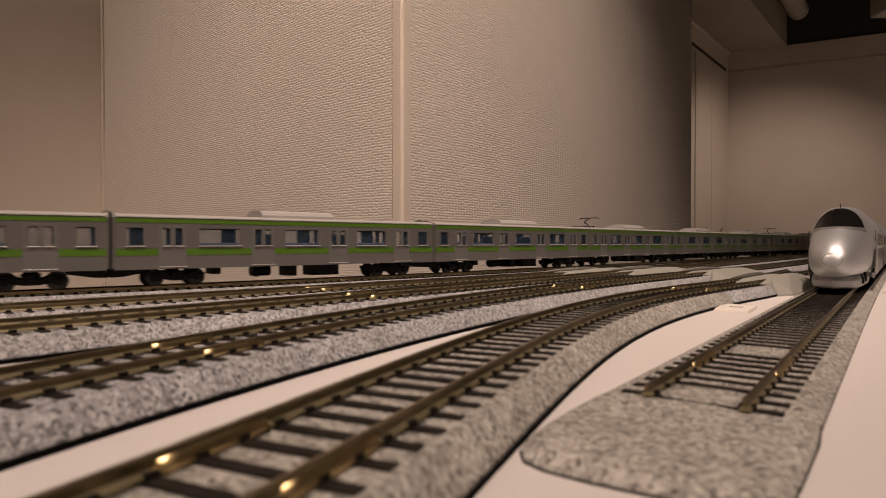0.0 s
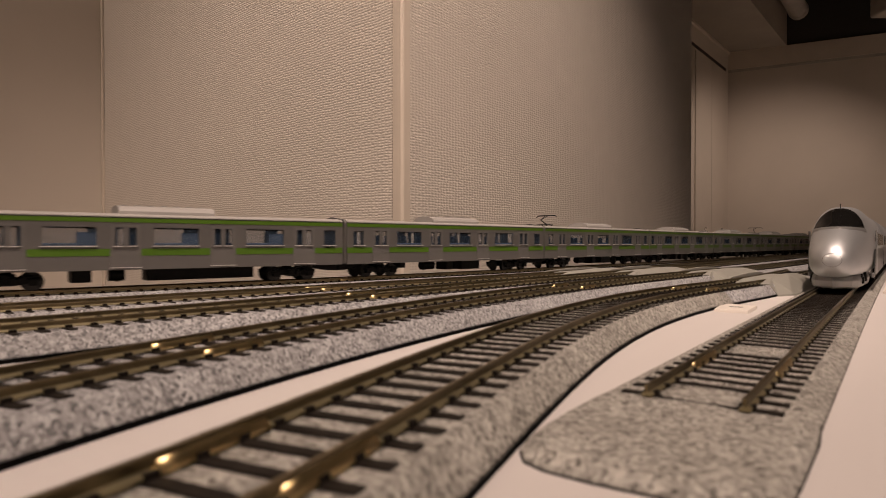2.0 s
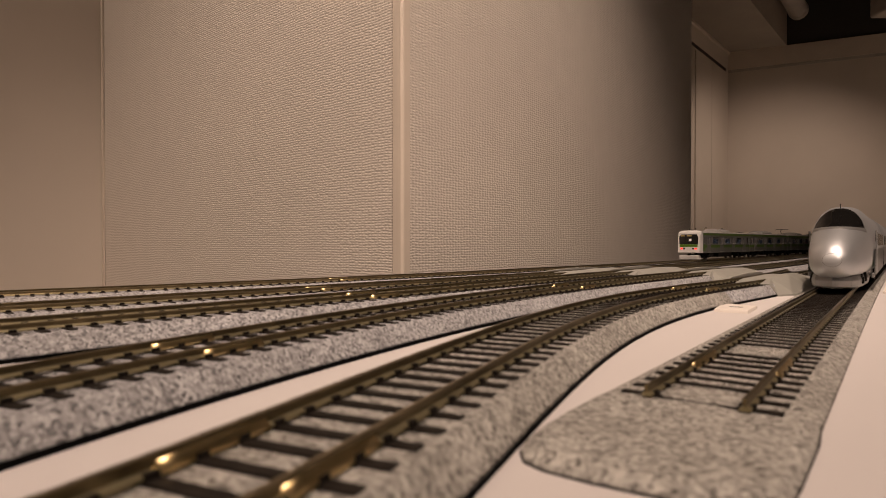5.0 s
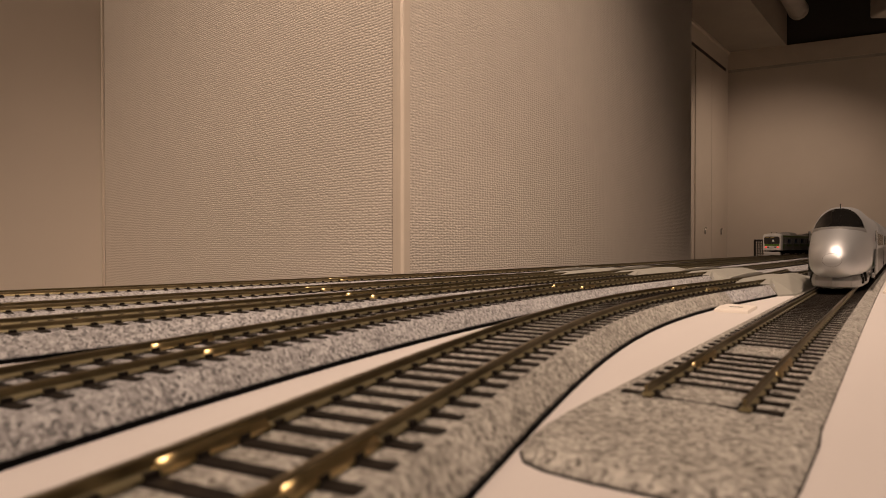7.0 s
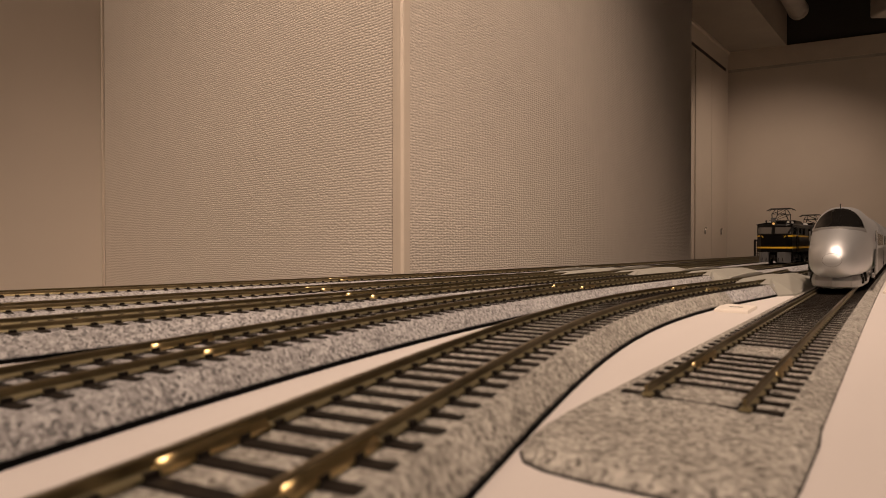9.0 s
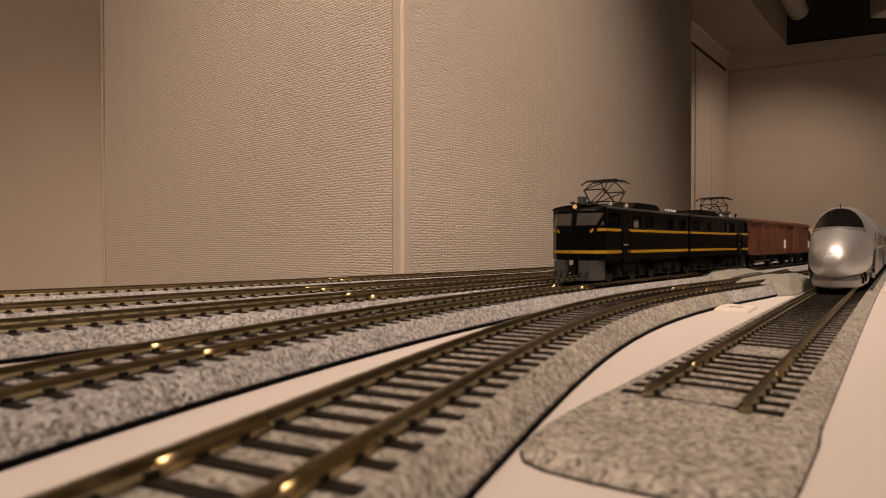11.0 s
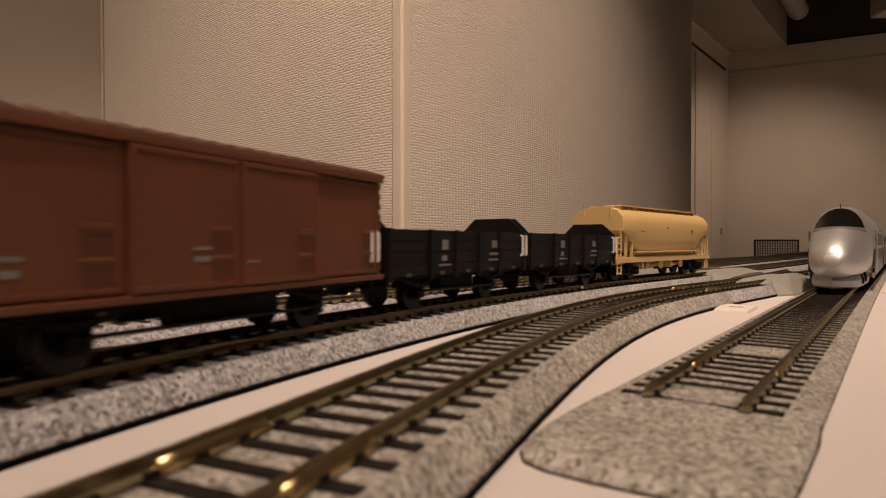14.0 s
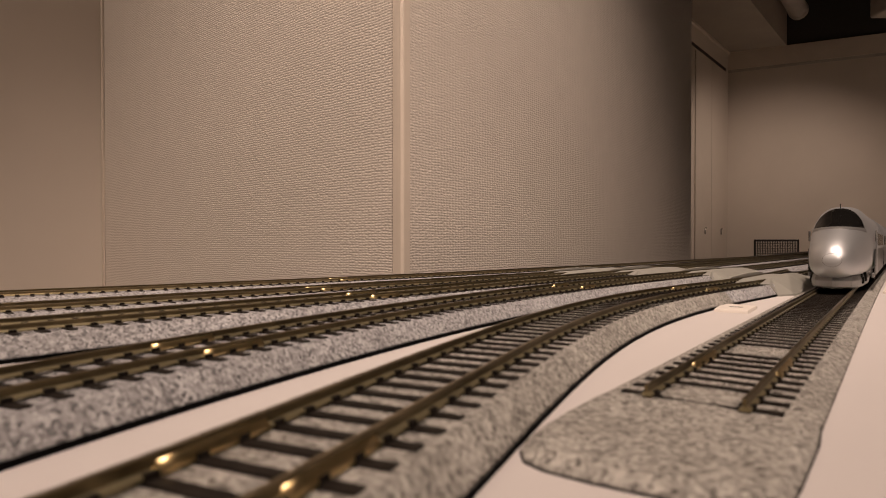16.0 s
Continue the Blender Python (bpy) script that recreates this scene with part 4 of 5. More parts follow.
def axle_wagon_gear(ob, half, base):
    for x in (-base / 2, base / 2):
        bm = bmesh.new()
        for y in (-11.6, 11.6):
            prism(bm, [(x - 5, 12), (x - 2.5, 3.6), (x + 2.5, 3.6), (x + 5, 12)], min(y, y * 0.93), max(y, y * 0.93), "y")
            box(bm, x - 2.2, x + 2.2, min(y, y * 1.14), max(y, y * 1.14), 4.2, 7.4, 0.4)
            prism(bm, [(x - 11, 10.4), (x, 7.8), (x + 11, 10.4), (x + 11, 11.0), (x, 9.4), (x - 11, 11.0)], min(y * 0.97, y * 1.1), max(y * 0.97, y * 1.1), "y")
        ax = part("axle_guard", bm, M_BOGIE, ob, "black axle guard and leaf spring")
        wheels(ax, (x,), 5.4)
    bm = bmesh.new()
    box(bm, -half, half, -14.5, 14.5, 11.0, 13.2)
    part("underframe", bm, M_BOGIE, ob, "black underframe")
    for x in (-half + 3, half - 3):
        bm = bmesh.new()
        box(bm, x - 1, x + 1, -15.5, 15.5, 9.4, 13.0, 0.3)
        part("headstock", bm, M_BOGIE, ob)
    for y in (-9, 9):
        bm = bmesh.new()
        box(bm, -12, 12, y - 2.5, y + 2.5, 5.6, 11.0, 0.6)
        part("brake_case", bm, M_BOGIE, ob)
        bm = bmesh.new()
        bar(bm, (-base / 2, y * 1.4, 6), (base / 2, y * 1.4, 6.6), 0.5)
        part("brake_rod", bm, M_WHEEL, ob)
    coupler(ob, -half)
    coupler(ob, half)


def marks(bm, x, z, y, s, rows):
    for dx, dz, wd, ht in rows:
        box(bm, x + dx, x + dx + wd, min(y + 0.02 * s, y + 0.14 * s), max(y + 0.02 * s, y + 0.14 * s), z + dz, z + dz + ht)


def end_rungs(parent, x, y, s):
    """Pair of white hand rungs at the end of a wagon side."""
    for d in (0.0, 3.4):
        bm = bmesh.new()
        y2 = y + 1.0 * s
        bar(bm, (x + d, y2, 18), (x + d, y2, 26.5), 0.55)
        bar(bm, (x + d, y, 18), (x + d, y2, 18), 0.5)
        bar(bm, (x + d, y, 26.5), (x + d, y2, 26.5), 0.5)
        part("rung", bm, M_HOOK, parent, "white hand rung")


def box_van():
    ob = empty("box_van", "red-brown covered goods van with sliding doors", "goods wagon", "goods wagons")
    h, w = 58.8, 16.6
    bm = bmesh.new()
    box(bm, -h, h, -w, w, 12.6, 43.4, 0.3)
    body = part("body", bm, M_VAN, ob)
    for y, s in ((w, 1), (-w, -1)):
        for x0, x1, out in ((-56.5, -27.0, 0.35), (-26.6, -0.3, 1.5), (0.3, 26.6, 1.5), (27.0, 56.5, 0.35)):
            bm = bmesh.new()
            box(bm, x0, x1, min(y, y + out * s), max(y, y + out * s), 14.0, 41.6, 0.25)
            dr = part("door", bm, M_VAN, ob, "plain red-brown sliding door")
            for z0, z1, q0, q1 in ((14.4, 15.4, x0 + 0.4, x1 - 0.4), (40.4, 41.3, x0 + 0.4, x1 - 0.4), (15.4, 40.4, x0 + 0.4, x0 + 1.2), (15.4, 40.4, x1 - 1.2, x1 - 0.4)):
                bm = bmesh.new()
                box(bm, q0, q1, min(y + (out - 0.1) * s, y + (out + 0.3) * s), max(y + (out - 0.1) * s, y + (out + 0.3) * s), z0, z1, 0.1)
                part("door_edge", bm, M_VAN, dr)
            for zz in (20.5, 26.5):
                bm = bmesh.new()
                bar(bm, (x0 + 2.5, y + (out + 0.6) * s, zz), (x0 + 8.5, y + (out + 0.6) * s, zz), 0.32)
                part("latch_bar", bm, M_VAN, dr)
        bm = bmesh.new()
        box(bm, -h, h, min(y, y + 1.5 * s), max(y, y + 1.5 * s), 12.4, 13.8, 0.2)
        box(bm, -h, h, min(y, y + 1.5 * s), max(y, y + 1.5 * s), 41.8, 43.2, 0.2)
        part("door_rail", bm, M_VAN, body)
        bm = bmesh.new()
        marks(bm, 8, 18, y + 1.5 * s, s, [(0, 4, 5, 0.7), (0.5, 1.6, 4, 1.2), (-14, 1.0, 5, 0.6)])
        marks(bm, 44, 17, y + 0.35 * s, s, [(0, 3.6, 4, 0.7), (0.5, 1, 3, 1.2)])
        tagged(part("lettering", bm, M_MARK, body, "small worn white lettering bars"), kind="stuff")
        end_rungs(body, -56.4, y, s)
    for e in (-1, 1):
        bm = bmesh.new()
        for k in range(9):
            z = 15 + k * 3.1
            box(bm, min(e * h, e * (h + 1.7)), max(e * h, e * (h + 1.7)), -16.2, 16.2, z, z + 2.0, 0.6)
        part("end_ribs", bm, M_VAN, body, "corrugated end wall")
    bm = bmesh.new()
    prism(bm, [(-17.9, 43.3), (-17.9, 44.2), (-12, 45.8), (0, 46.6), (12, 45.8), (17.9, 44.2), (17.9, 43.3)], -h - 1, h + 1)
    rf = part("roof", bm, M_VANROOF, ob, "brown seamed sheet roof")
    for k in range(22):
        x = -h + 1 + k * 5.42
        bm = bmesh.new()
        prism(bm, [(-18.1, 43.9), (-18.1, 44.4), (-12, 46.1), (0, 46.9), (12, 46.1), (18.1, 44.4), (18.1, 43.9), (12, 45.6), (0, 46.4), (-12, 45.6)], x, x + 0.7)
        part("roof_seam", bm, M_VANROOF, rf)
    axle_wagon_gear(ob, 58.8, 66)
    return ob


def gondola():
    ob = empty("gondola_wagon", "black open gondola with tall trapezoid end boards", "goods wagon", "goods wagons")
    h, w = 50.0, 16.4
    for y, s in ((w, 1), (-w, -1)):
        bm = bmesh.new()
        box(bm, -h, h, min(y - 0.5 * s, y - 1.2 * s), max(y - 0.5 * s, y - 1.2 * s), 12.5, 28.0)
        sd = part("side_board", bm, M_GONDOLA, ob)
        for k in range(4):
            bm = bmesh.new()
            box(bm, -h + 0.2, h - 0.2, min(y - 0.5 * s, y + 0.2 * s), max(y - 0.5 * s, y + 0.2 * s), 12.55 + k * 3.9, 16.2 + k * 3.9, 0.15)
            part("plank", bm, M_GONDOLA, sd)
        for x in (-h + 2, -25, -8.5, 8.5, 25, h - 2):
            bm = bmesh.new()
            prism(bm, [(x - 1.1, 11), (x + 1.1, 11), (x + 0.9, 28.2), (x - 0.9, 28.2)], min(y, y + 1.1 * s), max(y, y + 1.1 * s), "y")
            part("stanchion", bm, M_GONDOLA, sd)
        bm = bmesh.new()
        marks(bm, -24, 16, y + 0.25 * s, s, [(1, 5.5, 4, 3.0), (0, 2.5, 7, 1.0), (-1, 0.2, 9, 0.8)])
        marks(bm, 14, 15, y + 0.25 * s, s, [(0, 6, 4, 3.6), (1, 2, 3, 2), (-2, 0.2, 8, 0.8)])
        tagged(part("lettering", bm, M_MARK, sd, "small worn white lettering bars"), kind="stuff")
        end_rungs(sd, -48.8, y + 0.3 * s, s)
        bm = bmesh.new()
        for x in (-38, -18, 0, 18, 38):
            box(bm, x - 1.2, x + 1.2, min(y, y + 0.9 * s), max(y, y + 0.9 * s), 12.2, 13.4, 0.2)
        part("hinge", bm, M_SKIRT, sd)
    for x in (-h, h):
        e = 1 if x > 0 else -1
        bm = bmesh.new()
        prism(bm, [(-w, 12.5), (w, 12.5), (w, 28.0), (9.2, 34.6), (-9.2, 34.6), (-w, 28.0)], min(x, x - 1.2 * e), max(x, x - 1.2 * e))
        for y in (-10, 0, 10):
            box(bm, min(x, x + 1.0 * e), max(x, x + 1.0 * e), y - 0.8, y + 0.8, 12.5, 33.0 if abs(y) < 9.5 else 32.6, 0.2)
        part("end_board", bm, M_GONDOLA, ob, "tall trapezoid end board")
    bm = bmesh.new()
    box(bm, -h, h, -15.2, 15.2, 13.0, 14.2)
    part("floor_boards", bm, M_GONDOLA, ob)
    axle_wagon_gear(ob, 50.5, 52)
    return ob


def hopper():
    ob = empty("hopper_wagon", "cream-yellow covered grain hopper with sloping ends", "goods wagon", "goods wagons")
    h, w = 72.0, 17.2
    prof = [(-w, 31.0), (-w, 36.0), (-16.2, 39.5), (-13.2, 43.0), (-7.5, 45.2), (0, 45.9), (7.5, 45.2), (13.2, 43.0), (16.2, 39.5), (w, 36.0), (w, 31.0), (17.0, 25), (16.3, 18.8), (14.0, 17.4), (-14.0, 17.4), (-16.3, 18.8), (-17.0, 25)]
    rings = []

    def ring(x, zmin):
        out = []
        for y, z in prof:
            out.append((x, y, max(z, zmin)))
        return out
    bm = bmesh.new()
    loft(bm, [ring(-67, 33.0), ring(-64.5, 30.0), ring(-44, 15.2), ring(44, 15.2), ring(64.5, 30.0), ring(67, 33.0)])
    tank = part("tank", bm, M_CREAM, ob, "cream-yellow rounded hopper body", True)
    for x in (-66.9, 66.9):
        e = 1 if x > 0 else -1
        bm = bmesh.new()
        prism(bm, [(y * 1.012, z) for y, z in prof if z > 30.5], min(x, x + 0.7 * e), max(x, x + 0.7 * e))
        part("end_plate", bm, M_CREAM, tank)
    bm = bmesh.new()
    for y in (-8.2, 8.2):
        box(bm, -58, 58, y - 2.6, y + 2.6, 46.2, 46.9, 0.15)
        for k in range(13):
            x = -57 + k * 9.5
            box(bm, x - 0.4, x + 0.4, y - 2.0, y + 2.0, 44.6, 46.3)
    part("roof_walk", bm, M_CREAM, tank, "cream running boards on top")
    bm = bmesh.new()
    box(bm, -54, 54, -3.0, 3.0, 45.6, 47.2, 0.4)
    for k in range(4):
        x = -42 + k * 28
        box(bm, x - 3, x + 3, -3.6, 3.6, 46.8, 48.0, 0.3)
    part("loading_hatch", bm, M_CREAM, tank, "long cream loading hatch")
    for y, s in ((w, 1), (-w, -1)):
        bm = bmesh.new()
        marks(bm, -38, 30, y, s, [(0, 1.6, 4.5, 0.8), (0, 0, 3.6, 0.8), (42, 3, 3, 0.9), (78, 0.5, 4, 0.5)])
        tagged(part("lettering", bm, M_SKIRT, tank, "tiny dark lettering bars"), kind="stuff")
    # frame, end platforms, ladders
    bm = bmesh.new()
    for y in (-14.6, 14.6):
        box(bm, -h, h, min(y, y * 1.1), max(y, y * 1.1), 11.2, 14.6, 0.3)
        box(bm, -46, 46, min(y * 0.86, y * 0.92), max(y * 0.86, y * 0.92), 14.4, 18.2)
        box(bm, -48, 48, min(y, y * 1.16), max(y, y * 1.16), 17.2, 18.2, 0.2)
    box(bm, -h, h, -4, 4, 9.8, 14.2)
    for x in (-h, h):
        box(bm, x - 2, x + 2, -16.2, 16.2, 10.6, 14.8, 0.4)
        box(bm, min(x, x * 0.87), max(x, x * 0.87), -16.0, 16.0, 14.6, 15.3)
    part("frame", bm, M_CREAM, ob, "cream wagon frame")
    for e in (-1, 1):
        for y in (-15.2, 15.2):
            bm = bmesh.new()
            for x in (52.5, 60.0):
                box(bm, min(e * x, e * (x + 1.4)), max(e * x, e * (x + 1.4)), y - 0.7, y + 0.7, 14.8, 33)
            part("post", bm, M_CREAM, ob)
            bm = bmesh.new()
            for x in (66.5, 71.0):
                bar(bm, (e * x, y, 4.2), (e * x, y, 31 if x < 70 else 27), 0.55)
            for k in range(7):
                z = 5 + k * 3.6
                bar(bm, (e * 66.5, y, z), (e * 71.0, y, z), 0.45)
            part("ladder", bm, M_CREAM, ob, "cream end ladder")
        bm = bmesh.new()
        bar(bm, (e * 71.3, -15, 25), (e * 71.3, 15, 25), 0.5)
        bar(bm, (e * 71.3, -15, 20), (e * 71.3, 15, 20), 0.4)
        for y in (-15, -5, 5, 15):
            bar(bm, (e * 71.3, y, 14.6), (e * 71.3, y, 25), 0.5)
        for y in (-9, 9):
            bar(bm, (e * 67.8, y, 40), (e * 67.8, y, 47.4), 0.4)
        part("end_railing", bm, M_CREAM, ob, "cream end railing")
    bm = bmesh.new()
    for x in (-24, 8):
        prism(bm, [(x - 10, 15), (x + 10, 15), (x + 5, 7), (x - 5, 7)], -8, 8, "y")
        cyl(bm, (x, -13, 9.2), (x, 13, 9.2), 1.5, seg=10)
        cyl(bm, (x, -14, 9.2), (x, -13, 9.2), 3.2, seg=14)
        cyl(bm, (x, 13, 9.2), (x, 14, 9.2), 3.2, seg=14)
    for x in (-8, 30, 36):
        box(bm, x - 0.8, x + 0.8, -14.4, 14.4, 6.5, 12, 0.2)
    part("discharge_chute", bm, M_CREAM, ob, "cream discharge chutes with wheels")
    for x in (-52, 52):
        bogie(ob, x, 21, 5.2)
    coupler(ob, -h - 1)
    coupler(ob, h + 1)
    # the body is drawn at 152 mm and let out to its true 164 mm; bogies and couplers only move apart
    for o in ob.children_recursive:
        kind = o.name.split(".")[0]
        if kind in ("bogie", "wheel", "coupler"):
            o.data.transform(Matrix.Translation((math.copysign(0.0046, o.data.vertices[0].co.x), 0, 0)))
        else:
            o.data.transform(Matrix.Diagonal((1.08, 1, 1, 1)))
    return ob


loco_a = loco_unit()
loco_b = copy_thing(loco_a, pose(0, 0, 0))
van_a, gon_a, hop = box_van(), gondola(), hopper()
goods_cars = [(loco_a, 138.0, 80), (loco_b, 138.0, 80), (van_a, 122.0, 66), (copy_thing(van_a, pose(0, 0, 0)), 122.0, 66), (gon_a, 104.0, 52), (copy_thing(gon_a, pose(0, 0, 0)), 104.0, 52), (hop, 164.0, 112)]

# ---- silver express standing on the siding ----


NOSE_D = (0, 0.4, 1.5, 4, 9, 16, 24, 32, 40, 50, 62, 80, 100)
NOSE_TOP = (16.0, 18.6, 21.4, 25.0, 29.0, 32.8, 36.2, 39.6, 43.6, 48.2, 51.6, 52.4, 51.6)
NOSE_HALF = (0.4, 3.2, 5.6, 8.4, 11.0, 12.6, 13.8, 14.8, 15.6, 16.4, 17.3, 18.2, 18.3)
NOSE_LOW = (15.0, 12.8, 10.4, 8.4, 7.2, 6.6, 6.2, 5.8, 5.4, 5.0, 4.4, 4.0, 4.0)


def nose_ring(d, n=36, grow=0.0):
    """Cross-section of the nose, d millimetres behind its tip."""
    hw = float(np.interp(d, NOSE_D, NOSE_HALF))
    zt = float(np.interp(d, NOSE_D, NOSE_TOP))
    zb = float(np.interp(d, NOSE_D, NOSE_LOW))
    zm = 16.0 + 5.0 * min(d / 60.0, 1.0)
    e = 2.1 + 0.35 * min(d / 90.0, 1.0)
    out = []
    for i in range(n):
        a = math.tau * i / n
        c, s = math.cos(a), math.sin(a)
        ee = e if s > 0 else 2.6
        y = (hw + grow) * math.copysign(abs(c) ** (2 / ee), c)
        up = (zt + grow - zm) if s > 0 else (zm - zb + grow)
        z = zm + up * math.copysign(abs(s) ** (2 / ee), s)
        out.append((-d, y, z))
    return out


def express():
    ob = empty("express_train", "silver bullet-nosed express train standing on the siding", "train")
    ds = [0, 0.4, 0.9, 1.5, 2.6, 4, 6.3, 9, 12.5, 16, 20, 24, 28, 32, 36, 40, 45, 50, 56, 62, 70, 80, 100, 248]
    bm = bmesh.new()
    loft(bm, [nose_ring(d, 48) for d in ds])
    shell = part("shell", bm, M_SILVER, ob, "polished silver rounded nose and body", True)
    # windscreen and the dull band under it: shells just outside the nose, over its upper part

    def visor(name, grow, cuts, mat, label):
        bm = bmesh.new()
        rows = [[bm.verts.new(p) for p in nose_ring(18.0 + k, 120, grow)[2:59]] for k in range(52)]
        for a, b in zip(rows, rows[1:]):
            for k in range(len(a) - 1):
                bm.faces.new((a[k], a[k + 1], b[k + 1], b[k]))
        for co, no in cuts:
            bmesh.ops.bisect_plane(bm, geom=bm.verts[:] + bm.edges[:] + bm.faces[:], plane_co=co, plane_no=no, clear_inner=True)
        bmesh.ops.recalc_face_normals(bm, faces=bm.faces[:])
        bmesh.ops.solidify(bm, geom=bm.faces[:], thickness=0.3)
        return part(name, bm, mat, shell, label, True)
    visor("windscreen", 0.30, (((-30, 0, 38.0), (-0.06, 0, 1)), ((-47, 0, 38), (0.80, 0, 0.60))), M_VISOR, "wraparound black glass windscreen")
    visor("visor_band", 0.16, (((-28, 0, 36.3), (-0.10, 0, 1)), ((-30, 0, 38.6), (0.10, 0, -1)), ((-50, 0, 38), (0.80, 0, 0.60))), M_GREYSILVER, "dull silver band under the windscreen")
    # coupler hatch: a thin closed seam that follows the nose
    bm = bmesh.new()

    def hatch(a):
        y, z = 4.8 * math.cos(a), 18.0 + 3.9 * math.sin(a)
        d = 0.0
        while d < 30:
            half, top, low = (float(np.interp(d, NOSE_D, k)) for k in (NOSE_HALF, NOSE_TOP, NOSE_LOW))
            up = (z - 16) / (max(top - 16, 0.05) if z > 16 else min(low - 16, -0.05))
            if abs(y / half) ** 2.1 + abs(up) ** 2.1 <= 1:
                break
            d += 0.1
        return (-d + 0.05, y, z)
    for k in range(24):
        bar(bm, hatch(math.tau * k / 24), hatch(math.tau * (k + 1) / 24), 0.12)
    part("hatch_seam", bm, M_DARKSILVER, shell, "thin seam of the coupler hatch")
    # pointed plough skirt under the nose
    plan = [(75, 15.4), (40, 14.0), (20, 12.2), (10, 9.6), (2.5, 0.0)]
    outline = [(-d, y) for d, y in plan] + [(-d, -y) for d, y in plan[-2::-1]]
    bm = bmesh.new()
    loft(bm, [[(x * k - (1 - k) * 30, y * k, z) for x, y in outline] for z, k in ((1.4, 0.90), (2.4, 0.95), (5.6, 0.98), (8.0, 0.94), (9.6, 0.84))])
    part("skirt", bm, M_GREYSILVER, ob, "dull silver pointed lower skirt")
    for y, s in ((18.3, 1), (-18.3, -1)):
        bm = bmesh.new()
        box(bm, -248, -64, min(y - 0.3 * s, y + 0.2 * s), max(y - 0.3 * s, y + 0.2 * s), 7, 24)
        part("lower_band", bm, M_DARKSILVER, shell, "dark grey lower body band")
        bm = bmesh.new()
        box(bm, -100, -88, min(y, y + 0.35 * s), max(y, y + 0.35 * s), 8, 38, 0.15)
        dr = part("door", bm, M_SILVER, shell)
        bm = bmesh.new()
        box(bm, -97, -91, min(y + 0.3 * s, y + 0.5 * s), max(y + 0.3 * s, y + 0.5 * s), 27, 35)
        part("pane", bm, M_DARKGLASS, dr)
        for k in range(10):
            x = -112 - k * 13.2
            bm = bmesh.new()
            box(bm, x - 9.4, x, min(y, y + 0.3 * s), max(y, y + 0.3 * s), 26, 34.5, 0.1)
            part("window", bm, M_DARKGLASS, shell)
        bm = bmesh.new()
        box(bm, -75, -66, min(y, y + 0.3 * s), max(y, y + 0.3 * s), 29, 36, 0.1)
        part("cab_window", bm, M_DARKGLASS, shell)
        bm = bmesh.new()
        box(bm, -72, -60, min(y * 0.90, y * 0.99), max(y * 0.90, y * 0.99), 5.5, 8.5, 0.3)
        part("step", bm, M_GREYSILVER, ob)
    bm = bmesh.new()
    cyl(bm, (-58, 0, 49.5), (-58, 0, 53.0), 0.22, seg=8)
    cyl(bm, (-58, 0, 52.6), (-58, 0, 53.3), 0.4, seg=8)
    part("aerial", bm, M_PANTO, ob, "thin roof aerial")
    bm = bmesh.new()
    bar(bm, (-31.0, 0.8, 39.4), (-43, 1.4, 45.2), 0.25)
    part("wiper", bm, M_BOGIE, ob)
    bm = bmesh.new()
    box(bm, -240, -34, -13, 13, 4.0, 9)
    part("underfloor_case", bm, M_BOGIE, ob)
    for x in (-48, -205):
        bogie(ob, x)
    return ob


def express_coach():
    ob = empty("express_coach", "silver express coach coupled behind the nose car", "train car")
    bm = bmesh.new()
    loft(bm, [[(x, y * k, 4.0 + (z - 4.0) * k) for _, y, z in nose_ring(90, 48)] for x, k in ((-248, 0.97), (-247, 1.0), (-1, 1.0), (0, 0.97))])
    body = part("shell", bm, M_SILVER, ob, smooth=True)
    for y, s in ((18.3, 1), (-18.3, -1)):
        for k in range(15):
            x = -20 - k * 14.4
            bm = bmesh.new()
            box(bm, x - 10, x, min(y, y + 0.3 * s), max(y, y + 0.3 * s), 26, 34.5, 0.1)
            part("window", bm, M_DARKGLASS, body)
        bm = bmesh.new()
        box(bm, -246, -2, min(y, y + 0.2 * s), max(y, y + 0.2 * s), 8, 24)
        part("lower_band", bm, M_DARKSILVER, body)
    for x in (-40, -208):
        bogie(ob, x)
    return ob


def stand(ob, line, l):
    p = line.point(l)
    ob.matrix_basis = pose(p.x / 1000, p.y / 1000, RAIL + line.rise / 1000, 0, 0, line.heading(l + 60) + 180)


L0 = SIDING.run(406)
stand(express(), SIDING, L0)
coach = express_coach()
stand(coach, SIDING, L0 + 251)
for i in range(2, 5):
    stand(copy_thing(coach, pose(0, 0, 0)), SIDING, L0 + 251 * i)

# ---- rail joiners and ballast spilled between the sleepers ----


def joiners(owner, line, s, rails=(-8.8, 8.8), size=18.0):
    """Bright fishplates hugging the rails at a joint of two track pieces."""
    l, top = line.run(s), RAIL * 1000 + line.rise
    for y in rails:
        bm = bmesh.new()
        sweep(bm, line, l - size / 2, l + size / 2, 3, [(y - 1.25, -2.35), (y - 1.15, -1.75), (y - 0.75, -1.2), (y - 0.5, -0.75), (y + 0.5, -0.75), (y + 0.75, -1.2), (y + 1.15, -1.75), (y + 1.25, -2.35)], top)
        part("rail_joiner", bm, M_JOINER, owner, "bright metal rail joiner", True)


